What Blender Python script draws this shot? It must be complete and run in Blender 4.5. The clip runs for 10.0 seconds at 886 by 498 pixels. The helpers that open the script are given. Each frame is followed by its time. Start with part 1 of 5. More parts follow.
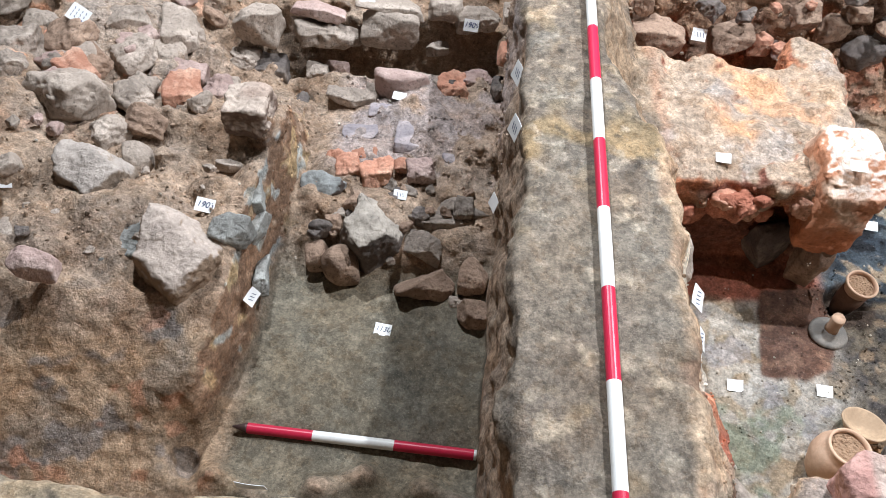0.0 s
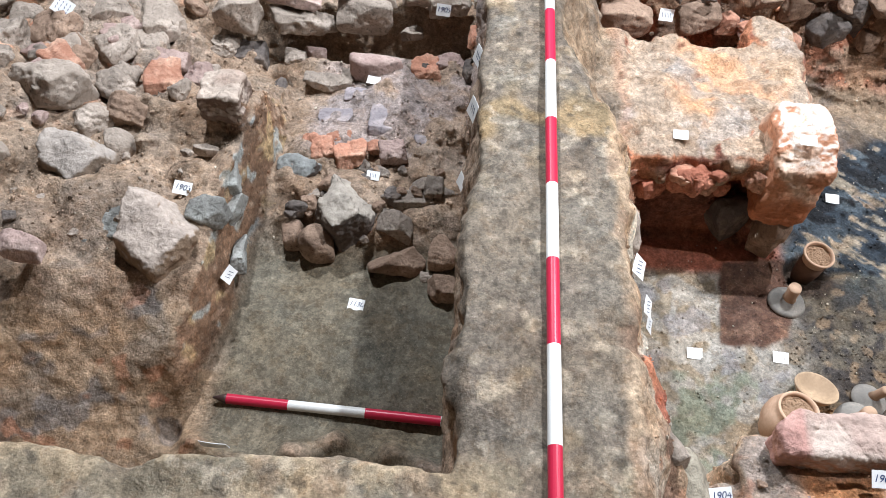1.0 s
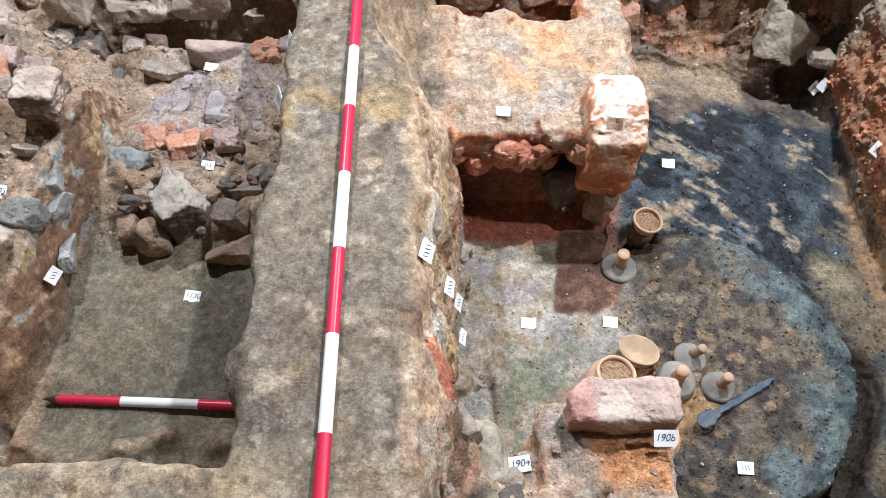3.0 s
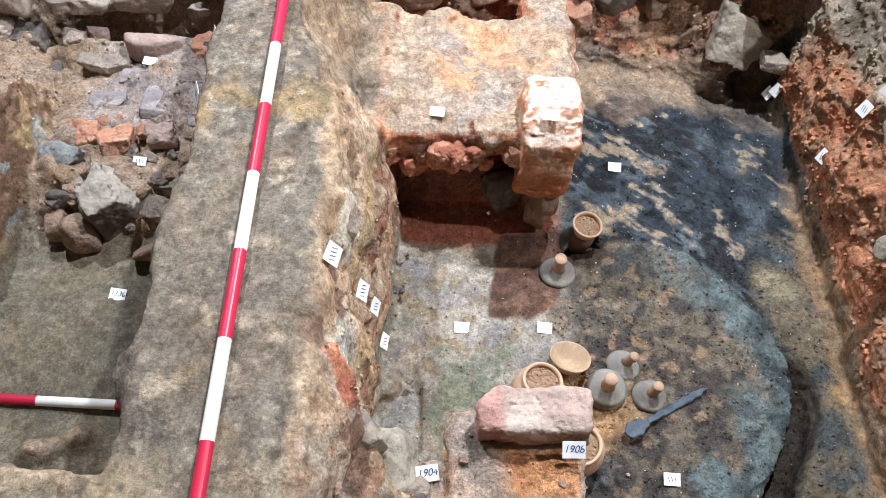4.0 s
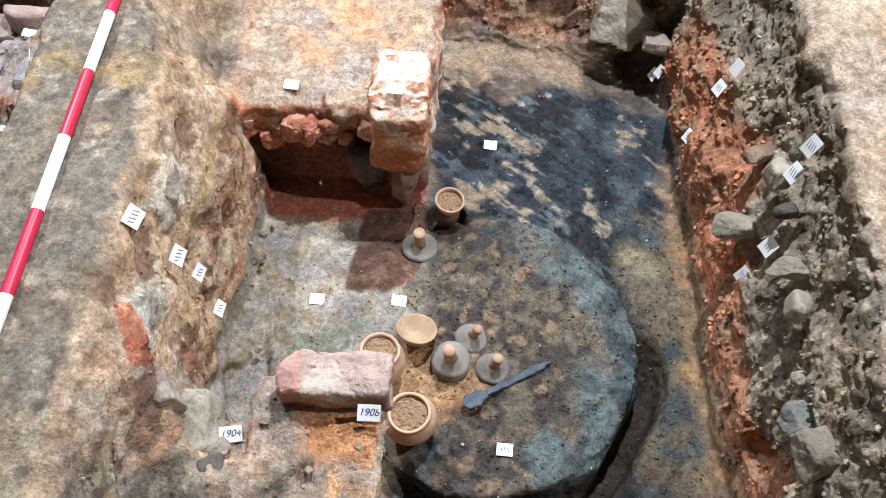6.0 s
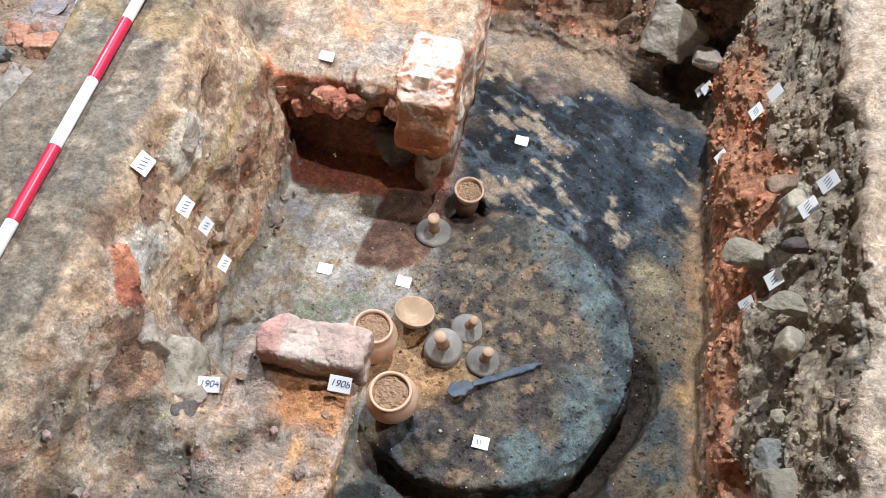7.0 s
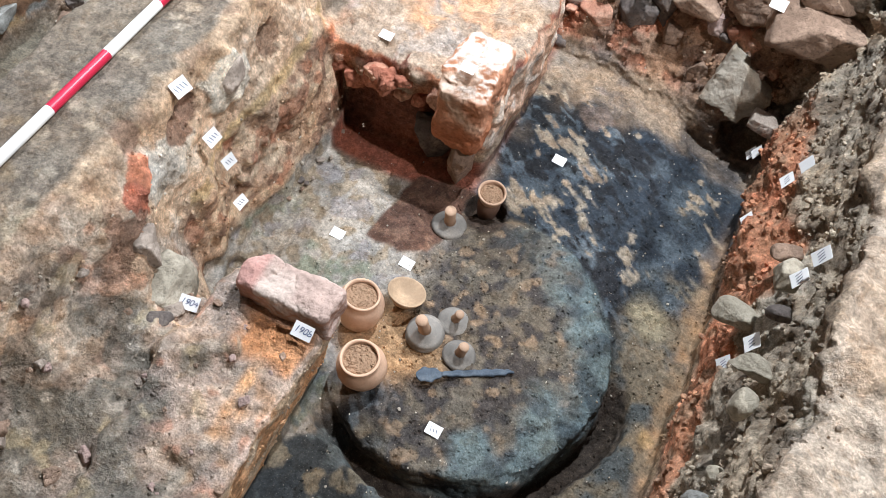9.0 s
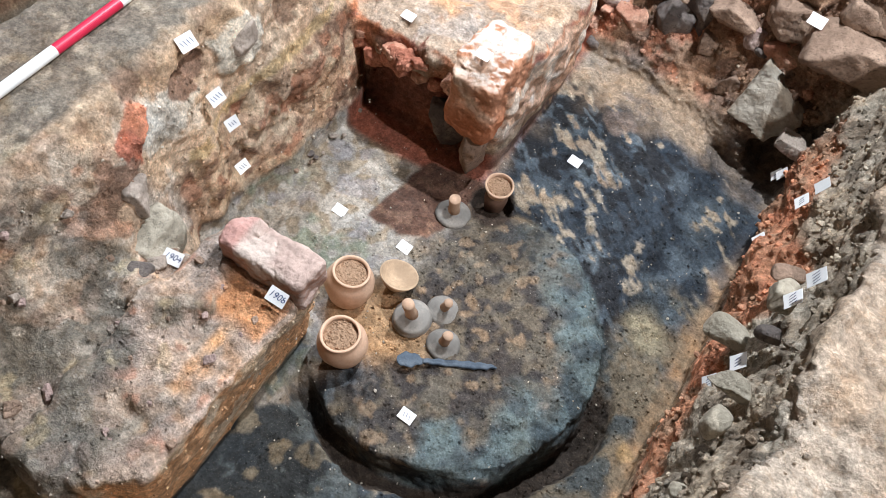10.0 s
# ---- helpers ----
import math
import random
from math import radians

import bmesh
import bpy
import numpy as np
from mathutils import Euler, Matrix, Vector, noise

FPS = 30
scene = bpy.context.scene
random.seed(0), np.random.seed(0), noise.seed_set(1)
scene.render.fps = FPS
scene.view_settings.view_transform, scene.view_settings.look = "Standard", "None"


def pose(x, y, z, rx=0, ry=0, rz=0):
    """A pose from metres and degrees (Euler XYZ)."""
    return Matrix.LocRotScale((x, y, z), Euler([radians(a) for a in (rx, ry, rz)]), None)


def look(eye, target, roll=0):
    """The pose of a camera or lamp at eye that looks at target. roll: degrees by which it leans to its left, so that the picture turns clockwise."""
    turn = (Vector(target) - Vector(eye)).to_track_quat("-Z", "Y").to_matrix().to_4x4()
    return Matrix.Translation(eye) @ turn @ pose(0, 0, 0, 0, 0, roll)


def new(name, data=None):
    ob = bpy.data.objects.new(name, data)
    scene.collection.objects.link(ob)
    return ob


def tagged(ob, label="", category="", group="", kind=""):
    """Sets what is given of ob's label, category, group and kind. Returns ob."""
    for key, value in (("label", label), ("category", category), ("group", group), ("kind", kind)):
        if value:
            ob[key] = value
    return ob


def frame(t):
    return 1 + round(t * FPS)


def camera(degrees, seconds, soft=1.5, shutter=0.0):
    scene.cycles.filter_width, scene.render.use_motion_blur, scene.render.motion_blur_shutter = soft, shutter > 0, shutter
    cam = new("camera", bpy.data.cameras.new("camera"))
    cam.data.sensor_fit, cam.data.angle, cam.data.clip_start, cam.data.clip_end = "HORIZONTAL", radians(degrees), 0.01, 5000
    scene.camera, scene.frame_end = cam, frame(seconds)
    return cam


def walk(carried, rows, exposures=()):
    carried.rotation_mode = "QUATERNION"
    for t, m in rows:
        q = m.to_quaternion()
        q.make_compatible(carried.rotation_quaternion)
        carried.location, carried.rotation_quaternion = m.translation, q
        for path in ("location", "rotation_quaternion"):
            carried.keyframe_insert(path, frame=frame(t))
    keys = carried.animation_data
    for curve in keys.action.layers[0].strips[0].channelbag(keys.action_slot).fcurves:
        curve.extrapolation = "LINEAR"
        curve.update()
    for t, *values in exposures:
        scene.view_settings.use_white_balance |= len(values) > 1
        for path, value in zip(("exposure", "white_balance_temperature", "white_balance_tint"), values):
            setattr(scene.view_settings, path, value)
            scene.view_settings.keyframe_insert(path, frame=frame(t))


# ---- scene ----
cam = camera(59.1, 10.0, soft=0.62)
PATH = [
    (0, (-0.292, -0.467, 1.259), (-0.327, 0.732, -0.342), 3.7),
    (0.5, (-0.24, -0.488, 1.281), (-0.287, 0.703, -0.325), 2.7),
    (1, (-0.176, -0.529, 1.328), (-0.231, 0.634, -0.298), 2.0),
    (1.5, (-0.082, -0.584, 1.369), (-0.118, 0.547, -0.279), 2.0),
    (2, (0.021, -0.601, 1.393), (0.026, 0.51, -0.27), 2.8),
    (2.5, (0.092, -0.559, 1.399), (0.141, 0.542, -0.27), 3.5),
    (2.7, (0.125, -0.53, 1.4), (0.187, 0.561, -0.276), 3.6),
    (3.8, (0.301, -0.44, 1.376), (0.374, 0.652, -0.299), 4.9),
    (4, (0.362, -0.456, 1.379), (0.433, 0.628, -0.3), 5.1),
    (4.5, (0.507, -0.543, 1.388), (0.587, 0.543, -0.29), 5.6),
    (5, (0.595, -0.56, 1.393), (0.696, 0.531, -0.28), 6.1),
    (5.5, (0.709, -0.533, 1.385), (0.812, 0.55, -0.294), 6.2),
    (5.7, (0.753, -0.523, 1.386), (0.847, 0.556, -0.296), 6.0),
    (6.8, (0.942, -0.487, 1.412), (0.846, 0.539, -0.302), 4.3),
    (7, (0.975, -0.502, 1.41), (0.863, 0.522, -0.304), 5.4),
    (7.5, (1.089, -0.525, 1.43), (0.894, 0.477, -0.29), 5.5),
    (8, (1.165, -0.543, 1.441), (0.922, 0.453, -0.277), 6.7),
    (8.5, (1.2, -0.54, 1.433), (0.909, 0.457, -0.276), 7.8),
    (9, (1.203, -0.534, 1.434), (0.892, 0.468, -0.269), 9.9),
    (9.5, (1.278, -0.507, 1.399), (0.913, 0.481, -0.301), 10.6),
    (10, (1.352, -0.486, 1.388), (0.928, 0.469, -0.317), 10.4),
]
walk(cam, [(t, look(eye, target, roll)) for t, eye, target, roll in PATH])

# ---- light ----
def spot(name, eye, target, watts, cone, blend, size, colour):
    data = bpy.data.lights.new(name, "SPOT")
    data.energy, data.spot_size, data.spot_blend = watts, radians(cone), blend
    data.shadow_soft_size, data.color = size, colour
    ob = new(name, data)
    ob.matrix_world = look(eye, target)
    return ob


spot("track_spot_oven", (1.2, 1.75, 2.6), (1.0, 0.75, -0.5), 570, 110, 0.6, 0.035, (0.9, 0.97, 1.07))
spot("track_spot_side", (2.9, 0.6, 2.3), (0.7, 0.5, -0.4), 255, 78, 0.7, 0.035, (0.96, 0.97, 1.02))
spot("track_spot_trench", (-0.95, 2.5, 2.5), (-0.9, 0.95, -0.4), 540, 84, 0.6, 0.035, (0.9, 0.97, 1.07))
# broad fill lamp, unseen, added under the ceiling to lift the shadows
fill_lamp = bpy.data.lights.new("unseen_fill", "AREA")
fill_lamp.shape, fill_lamp.size, fill_lamp.size_y, fill_lamp.energy, fill_lamp.color = "RECTANGLE", 3.6, 2.0, 3.5, (1.0, 0.97, 0.94)
new("unseen_fill", fill_lamp).matrix_world = pose(0.3, 0.2, 3.1)
world = bpy.data.worlds.new("world")
world.use_nodes = True
world.node_tree.nodes["Background"].inputs["Color"].default_value = (0.95, 0.97, 1.0, 1)
world.node_tree.nodes["Background"].inputs["Strength"].default_value = 0.25
scene.world = world


# ---- noise and iso-surface tools ----
TURNED = np.array(Euler((0.6, 0.45, 0.8)).to_matrix())
LATTICE = np.random.RandomState(7).rand(64, 64, 64).astype(np.float32) * 2 - 1


def grain(p, size, shift=0):
    """Smooth value noise from -1 to 1 at points p (n x 3), cells of that size in metres."""
    q = (p @ TURNED) / size + 17.3 * shift + 1000.0
    i = np.floor(q).astype(np.int64)
    f = (q - i).astype(np.float32)
    f = f * f * (3 - 2 * f)
    a, b = i & 63, (i + 1) & 63
    x0, y0, z0, x1, y1, z1 = a[:, 0], a[:, 1], a[:, 2], b[:, 0], b[:, 1], b[:, 2]
    u, v, w = f[:, 0], f[:, 1], f[:, 2]
    L = LATTICE
    c00 = L[x0, y0, z0] * (1 - u) + L[x1, y0, z0] * u
    c10 = L[x0, y1, z0] * (1 - u) + L[x1, y1, z0] * u
    c01 = L[x0, y0, z1] * (1 - u) + L[x1, y0, z1] * u
    c11 = L[x0, y1, z1] * (1 - u) + L[x1, y1, z1] * u
    return (c00 * (1 - v) + c10 * v) * (1 - w) + (c01 * (1 - v) + c11 * v) * w


def step(a, b, x):
    t = np.clip((x - a) / (b - a), 0, 1)
    return t * t * (3 - 2 * t)


def mixed(a, b, t):
    return a + (b - a) * t


def surface(field, low, high, cell, roughen=None, band=0.1):
    """Vertices and quads of the zero surface of field(points), negative inside. roughen(points) is added near the surface only."""
    n = [int(round((h - l) / cell)) + 1 for l, h in zip(low, high)]
    ax = [np.linspace(l, h, k, dtype=np.float32) for l, h, k in zip(low, high, n)]
    val = np.empty(n, np.float32)
    for i in range(0, n[0], 24):
        g = np.stack(np.meshgrid(ax[0][i:i + 24], ax[1], ax[2], indexing="ij"), -1)
        p = g.reshape(-1, 3)
        v = field(p).astype(np.float32)
        if roughen is not None:
            near = np.abs(v) < band
            v[near] += roughen(p[near])
        val[i:i + 24] = v.reshape(g.shape[:3])
    s = val < 0
    corners = [(a, b, c) for a in (0, 1) for b in (0, 1) for c in (0, 1)]
    cut = lambda arr, o: arr[o[0]:n[0] - 1 + o[0], o[1]:n[1] - 1 + o[1], o[2]:n[2] - 1 + o[2]]
    count = sum(cut(s, o).astype(np.int8) for o in corners)
    cells = np.argwhere((count > 0) & (count < 8))
    total, hits = np.zeros((len(cells), 3), np.float32), np.zeros(len(cells), np.float32)
    for o in corners:
        for axis in range(3):
            if o[axis] == 0:
                e = list(o)
                e[axis] = 1
                ia, ib = cells + np.array(o), cells + np.array(e)
                va, vb = val[tuple(ia.T)], val[tuple(ib.T)]
                cross = (va < 0) != (vb < 0)
                t = np.where(cross, va / np.where(cross, va - vb, 1), 0)
                pt = np.tile(np.array(o, np.float32), (len(cells), 1))
                pt[:, axis] = t
                total[cross] += pt[cross]
                hits[cross] += 1
    verts = (cells + total / hits[:, None]) * cell + np.array(low)
    index = np.full([k - 1 for k in n], -1, np.int64)
    index[tuple(cells.T)] = np.arange(len(cells))
    quads = []
    for axis in range(3):
        b, c = (axis + 1) % 3, (axis + 2) % 3
        lo, hi = [slice(None)] * 3, [slice(None)] * 3
        lo[axis], hi[axis] = slice(0, -1), slice(1, None)
        for flip in (False, True):
            sa, sb = s[tuple(lo)], s[tuple(hi)]
            e = np.argwhere((sa & ~sb) if not flip else (~sa & sb))
            e = e[(e[:, b] > 0) & (e[:, c] > 0) & (e[:, b] < n[b] - 1) & (e[:, c] < n[c] - 1)]
            ring = []
            for db, dc in ((1, 1), (0, 1), (0, 0), (1, 0)):
                k = e.copy()
                k[:, b] -= db
                k[:, c] -= dc
                ring.append(index[tuple(k.T)])
            q = np.stack(ring, 1)
            quads.append(q[:, ::-1] if flip else q)
    quads = np.concatenate(quads)
    return verts, quads[(quads >= 0).all(1)]


def normals_of(v, q):
    d = np.cross(v[q[:, 2]] - v[q[:, 0]], v[q[:, 3]] - v[q[:, 1]])
    out = np.zeros_like(v)
    for k in range(4):
        for a in range(3):
            out[:, a] += np.bincount(q[:, k], d[:, a], len(v))
    return out / np.maximum(np.linalg.norm(out, axis=1, keepdims=True), 1e-12)


def finer(v, q):
    """Splits every quad into four."""
    e = np.sort(np.stack([q, np.roll(q, -1, 1)], -1).reshape(-1, 2), 1)
    key, inverse = np.unique(e[:, 0] * len(v) + e[:, 1], return_inverse=True)
    mid = (v[key // len(v)] + v[key % len(v)]) / 2
    m = inverse.reshape(-1, 4) + len(v)
    c = np.arange(len(q)) + len(v) + len(mid)
    out = np.concatenate([np.stack([q[:, k], m[:, k], c, m[:, k - 1]], 1) for k in range(4)])
    return np.concatenate([v, mid, v[q].mean(1)]), out


def relax(v, q, amount, rounds=1):
    for _ in range(rounds):
        total, hits = np.zeros_like(v), np.zeros(len(v))
        for k in range(4):
            for j in (k - 1, (k + 1) % 4):
                for a in range(3):
                    total[:, a] += np.bincount(q[:, k], v[q[:, j], a], len(v))
                hits += np.bincount(q[:, k], minlength=len(v))
        v = v + amount * (total / np.maximum(hits, 1)[:, None] - v)
    return v


def mesh_from(name, v, faces, material, colours=None, normals=None, coarse=None):
    me = bpy.data.meshes.new(name)
    used = np.unique(faces)
    local = np.zeros(len(v), np.int64)
    local[used] = np.arange(len(used))
    f = local[faces]
    k = faces.shape[1]
    me.vertices.add(len(used))
    me.vertices.foreach_set("co", v[used].astype(np.float32).ravel())
    me.loops.add(f.size)
    me.loops.foreach_set("vertex_index", f.ravel().astype(np.int32))
    me.polygons.add(len(f))
    me.polygons.foreach_set("loop_start", np.arange(0, f.size, k, dtype=np.int32))
    me.update(calc_edges=True)
    me.polygons.foreach_set("use_smooth", np.ones(len(f), bool))
    if colours is not None:
        layer = me.attributes.new("soil", "FLOAT_COLOR", "POINT")
        rgba = np.ones((len(used), 4), np.float32)
        rgba[:, :3] = np.clip(colours[used], 0.004, 0.9)
        if coarse is not None:
            rgba[:, 3] = coarse[used]
        layer.data.foreach_set("color", rgba.ravel())
    if normals is not None:
        me.normals_split_custom_set_from_vertices(normals[used].astype(np.float32))
    me.materials.append(material)
    me.validate()
    return me


# ---- materials ----
def material(name, colour=(0.3, 0.3, 0.3), rough=0.9, attribute="", fine=0.3, coarse=0.25, size=0.02, bump=0.5, depth=0.004,
             tint=None, speck=0.0, metal=0.0, pits=0.0, crumbs=0.0):
    """A matt, grainy surface: colour (or a colour attribute) varied at two scales, with relief."""
    m = bpy.data.materials.new(name)
    m.use_nodes = True
    n, link = m.node_tree.nodes, m.node_tree.links.new
    b = n["Principled BSDF"]
    b.inputs["Roughness"].default_value, b.inputs["Metallic"].default_value = rough, metal
    b.inputs["Specular IOR Level"].default_value = 0.3
    where = n.new("ShaderNodeNewGeometry").outputs["Position"] if attribute else n.new("ShaderNodeTexCoord").outputs["Object"]

    def noisy(scale, detail=6.0, rough_=0.65):
        t = n.new("ShaderNodeTexNoise")
        t.inputs["Scale"].default_value, t.inputs["Detail"].default_value, t.inputs["Roughness"].default_value = scale, detail, rough_
        link(where, t.inputs["Vector"])
        return t.outputs["Fac"]

    def ramp(fac, low, high, a, c):
        r = n.new("ShaderNodeMapRange")
        r.inputs["From Min"].default_value, r.inputs["From Max"].default_value = low, high
        r.inputs["To Min"].default_value, r.inputs["To Max"].default_value = a, c
        link(fac, r.inputs["Value"])
        return r.outputs["Result"]

    def mix(kind, fac, a, c):
        x = n.new("ShaderNodeMix")
        x.data_type, x.blend_type = "RGBA", kind
        for s, val in ((x.inputs[0], fac), (x.inputs[6], a), (x.inputs[7], c)):
            if isinstance(val, (int, float)):
                s.default_value = val
            elif isinstance(val, tuple):
                s.default_value = (*val, 1)
            else:
                link(val, s)
        return x.outputs[2]

    if attribute:
        a = n.new("ShaderNodeAttribute")
        a.attribute_name = attribute
        base = a.outputs["Color"]
    else:
        info = n.new("ShaderNodeObjectInfo")
        h = n.new("ShaderNodeHueSaturation")
        h.inputs["Color"].default_value = (*colour, 1)
        link(ramp(info.outputs["Random"], 0, 1, 0.8, 1.2), h.inputs["Value"])
        base = h.outputs["Color"]
    large, small = noisy(0.25 / size), noisy((1.7 if attribute else 3.0) / size, 8.0)
    if tint:
        base = mix("MIX", ramp(large, 0.45, 0.65, 0.0, 0.8), base, tint)
    grey = n.new("ShaderNodeCombineColor")
    val = n.new("ShaderNodeMath")
    val.operation = "MULTIPLY"
    link(ramp(large, 0.25, 0.75, 1 - coarse, 1 + coarse), val.inputs[0])
    link(ramp(small, 0.25, 0.75, 1 - fine, 1 + fine), val.inputs[1])
    patch = n.new("ShaderNodeMath")
    patch.operation = "POWER"
    link(val.outputs[0], patch.inputs[0])
    link(ramp(noisy(9.0, 3.0), 0.35, 0.65, 0.35, 1.3), patch.inputs[1])
    for k in range(3):
        link(patch.outputs[0], grey.inputs[k])
    base = mix("MULTIPLY", 1.0, base, grey.outputs[0])
    if speck:
        v = n.new("ShaderNodeTexVoronoi")
        v.inputs["Scale"].default_value = 1.0 / size * 2
        link(where, v.inputs["Vector"])
        base = mix("MIX", ramp(v.outputs["Distance"], 0.10, 0.16, speck, 0.0), base, (0.55, 0.5, 0.42))
    if pits:
        pit = n.new("ShaderNodeMath")
        pit.operation = "MULTIPLY"
        link(ramp(noisy(100.0, 6.0, 0.7), 0.33, 0.45, 1 - 0.55 * pits, 1 + 0.12 * pits), pit.inputs[0])
        link(ramp(noisy(38.0, 9.0, 0.8), 0.3, 0.5, 1 - 0.38 * pits, 1 + 0.05 * pits), pit.inputs[1])
        dark = n.new("ShaderNodeCombineColor")
        some = n.new("ShaderNodeMath")
        some.operation = "POWER"
        link(pit.outputs[0], some.inputs[0])
        link(ramp(noisy(7.0, 3.0), 0.35, 0.65, 0.3, 1.5), some.inputs[1])
        for k in range(3):
            link(some.outputs[0], dark.inputs[k])
        base = mix("MULTIPLY", 1.0, base, dark.outputs[0])
    if crumbs:
        bent = n.new("ShaderNodeTexNoise")
        bent.inputs["Scale"].default_value, bent.inputs["Detail"].default_value = 160.0, 4.0
        link(where, bent.inputs["Vector"])
        shifted = n.new("ShaderNodeVectorMath")
        shifted.operation = "MULTIPLY_ADD"
        link(bent.outputs["Color"], shifted.inputs[0])
        shifted.inputs[1].default_value = (0.006, 0.006, 0.006)
        link(where, shifted.inputs[2])
        for cells, much in ((75.0, 0.14), (210.0, 0.16)):
            v = n.new("ShaderNodeTexVoronoi")
            v.inputs["Scale"].default_value = cells
            link(shifted.outputs[0], v.inputs["Vector"])
            tone = n.new("ShaderNodeSeparateColor")
            link(v.outputs["Color"], tone.inputs[0])
            shade = n.new("ShaderNodeCombineColor")
            for k, (low, high) in enumerate(((1 - much, 1 + 1.15 * much), (1 - much, 1 + much), (1 - 1.1 * much, 1 + 0.9 * much))):
                link(ramp(tone.outputs[0], 0, 1, 1 + (low - 1) * crumbs, 1 + (high - 1) * crumbs), shade.inputs[k])
            base = mix("MULTIPLY", 1.0, base, shade.outputs[0])
        ragged = n.new("ShaderNodeCombineColor")
        for k in range(3):
            link(ramp(noisy(60.0, 10.0, 0.75), 0.43, 0.57, 0.82, 1.18), ragged.inputs[k])
        base = mix("MULTIPLY", 1.0, base, ragged.outputs[0])
        base = mix("MULTIPLY", ramp(noisy(27.0, 10.0, 0.72), 0.52, 0.57, 0.0, 0.75 * crumbs), base, (0.76, 0.68, 0.6))
        base = mix("MULTIPLY", ramp(noisy(34.0, 10.0, 0.72), 0.44, 0.4, 0.0, 0.6 * crumbs), base, (0.8, 0.84, 0.86))
        pale = n.new("ShaderNodeTexVoronoi")
        pale.inputs["Scale"].default_value = 95.0
        link(shifted.outputs[0], pale.inputs["Vector"])
        base = mix("MIX", ramp(pale.outputs["Distance"], 0.07, 0.12, 0.75 * crumbs, 0.0), base, mix("ADD", 1.0, base, (0.16, 0.145, 0.12)))
    link(base, b.inputs["Base Color"])
    bm = n.new("ShaderNodeBump")
    bm.inputs["Strength"].default_value, bm.inputs["Distance"].default_value = bump, depth
    hsum = n.new("ShaderNodeMath")
    hsum.operation = "MULTIPLY_ADD"
    link(noisy((1.2 if attribute else 1.7) / size, 9.0, 0.7), hsum.inputs[0])
    hsum.inputs[1].default_value = 1.0
    link(small, hsum.inputs[2])
    link(hsum.outputs[0], bm.inputs["Height"])
    if attribute:
        link(a.outputs["Alpha"], bm.inputs["Strength"])
    link(bm.outputs["Normal"], b.inputs["Normal"])
    return m


SOIL = material("excavated_soil", attribute="soil", rough=0.93, fine=0.34, coarse=0.2, size=0.012, bump=1.0, depth=0.0065, speck=0.18, pits=0.6, crumbs=0.8)
CLAY = material("fired_clay", attribute="soil", rough=0.9, fine=0.22, coarse=0.18, size=0.02, bump=0.8, depth=0.005, pits=0.35)
HEARTH = material("purplish_hearth_clay", (0.29, 0.255, 0.265), tint=(0.37, 0.31, 0.285), fine=0.25, size=0.03, depth=0.004, bump=0.8, pits=0.5)
BROWN_STONE = material("reddish_brown_stone", (0.26, 0.175, 0.125), tint=(0.37, 0.26, 0.19), fine=0.3, size=0.03, depth=0.006, bump=1.0, pits=0.6)
STONE = material("grey_brown_stone", (0.32, 0.262, 0.215), tint=(0.41, 0.34, 0.285), fine=0.25, size=0.03, depth=0.006, bump=1.0, pits=0.6)
DARK_STONE = material("dark_stone", (0.12, 0.10, 0.09), tint=(0.2, 0.16, 0.13), fine=0.25, size=0.03, depth=0.006, bump=1.0, pits=0.6)
TRENCH_STONE = material("brown_grey_stone", (0.25, 0.205, 0.17), tint=(0.34, 0.285, 0.235), fine=0.25, size=0.03, depth=0.006, bump=1.0, pits=0.6)
BANK_STONE = material("olive_grey_stone", (0.37, 0.325, 0.25), tint=(0.45, 0.4, 0.32), fine=0.22, size=0.03, depth=0.005, bump=1.0, pits=0.5)
PINK_STONE = material("pinkish_stone", (0.34, 0.24, 0.21), tint=(0.4, 0.31, 0.27), fine=0.2, size=0.03, depth=0.005, bump=1.0, pits=0.6)
BLUE_STONE = material("bluish_grey_stone", (0.25, 0.245, 0.225), tint=(0.31, 0.315, 0.295), fine=0.3, size=0.03, depth=0.006, bump=1.0, pits=0.6)
DEEP_BURNT = material("deep_red_burnt_clay", (0.36, 0.13, 0.08), tint=(0.44, 0.2, 0.13), fine=0.3, size=0.025, depth=0.006, bump=1.0, pits=0.6)
BURNT = material("burnt_clay", (0.46, 0.22, 0.145), tint=(0.5, 0.33, 0.24), fine=0.3, size=0.025, depth=0.006, bump=1.0, pits=0.6)
RED_PAINT = material("red_paint", (0.5, 0.02, 0.055), rough=0.35, fine=0.08, coarse=0.08, size=0.02, bump=0.05, depth=0.001)
WHITE_PAINT = material("white_paint", (0.72, 0.71, 0.68), rough=0.4, fine=0.06, coarse=0.06, size=0.02, bump=0.05, depth=0.001)
STEEL = material("dull_steel", (0.08, 0.05, 0.045), rough=0.5, metal=0.6, fine=0.2, size=0.01, bump=0.2, depth=0.001)
PAPER = material("white_card", (0.8, 0.8, 0.79), rough=0.75, fine=0.03, coarse=0.03, size=0.02, bump=0.05, depth=0.001)
INK = material("blue_black_ink", (0.03, 0.05, 0.14), rough=0.6, fine=0.1, size=0.01, bump=0.0)
# clay darkened to paint the shade on the cup's lower body
SHADE_CLAY = material("shade_clay", (0.14, 0.08, 0.055), tint=(0.09, 0.055, 0.04), rough=0.85, fine=0.25, size=0.02, bump=0.4, depth=0.002)
DISH = material("brown_pottery", (0.4, 0.28, 0.18), tint=(0.48, 0.34, 0.22), rough=0.8, fine=0.16, coarse=0.15, size=0.02, bump=0.3, depth=0.0015)
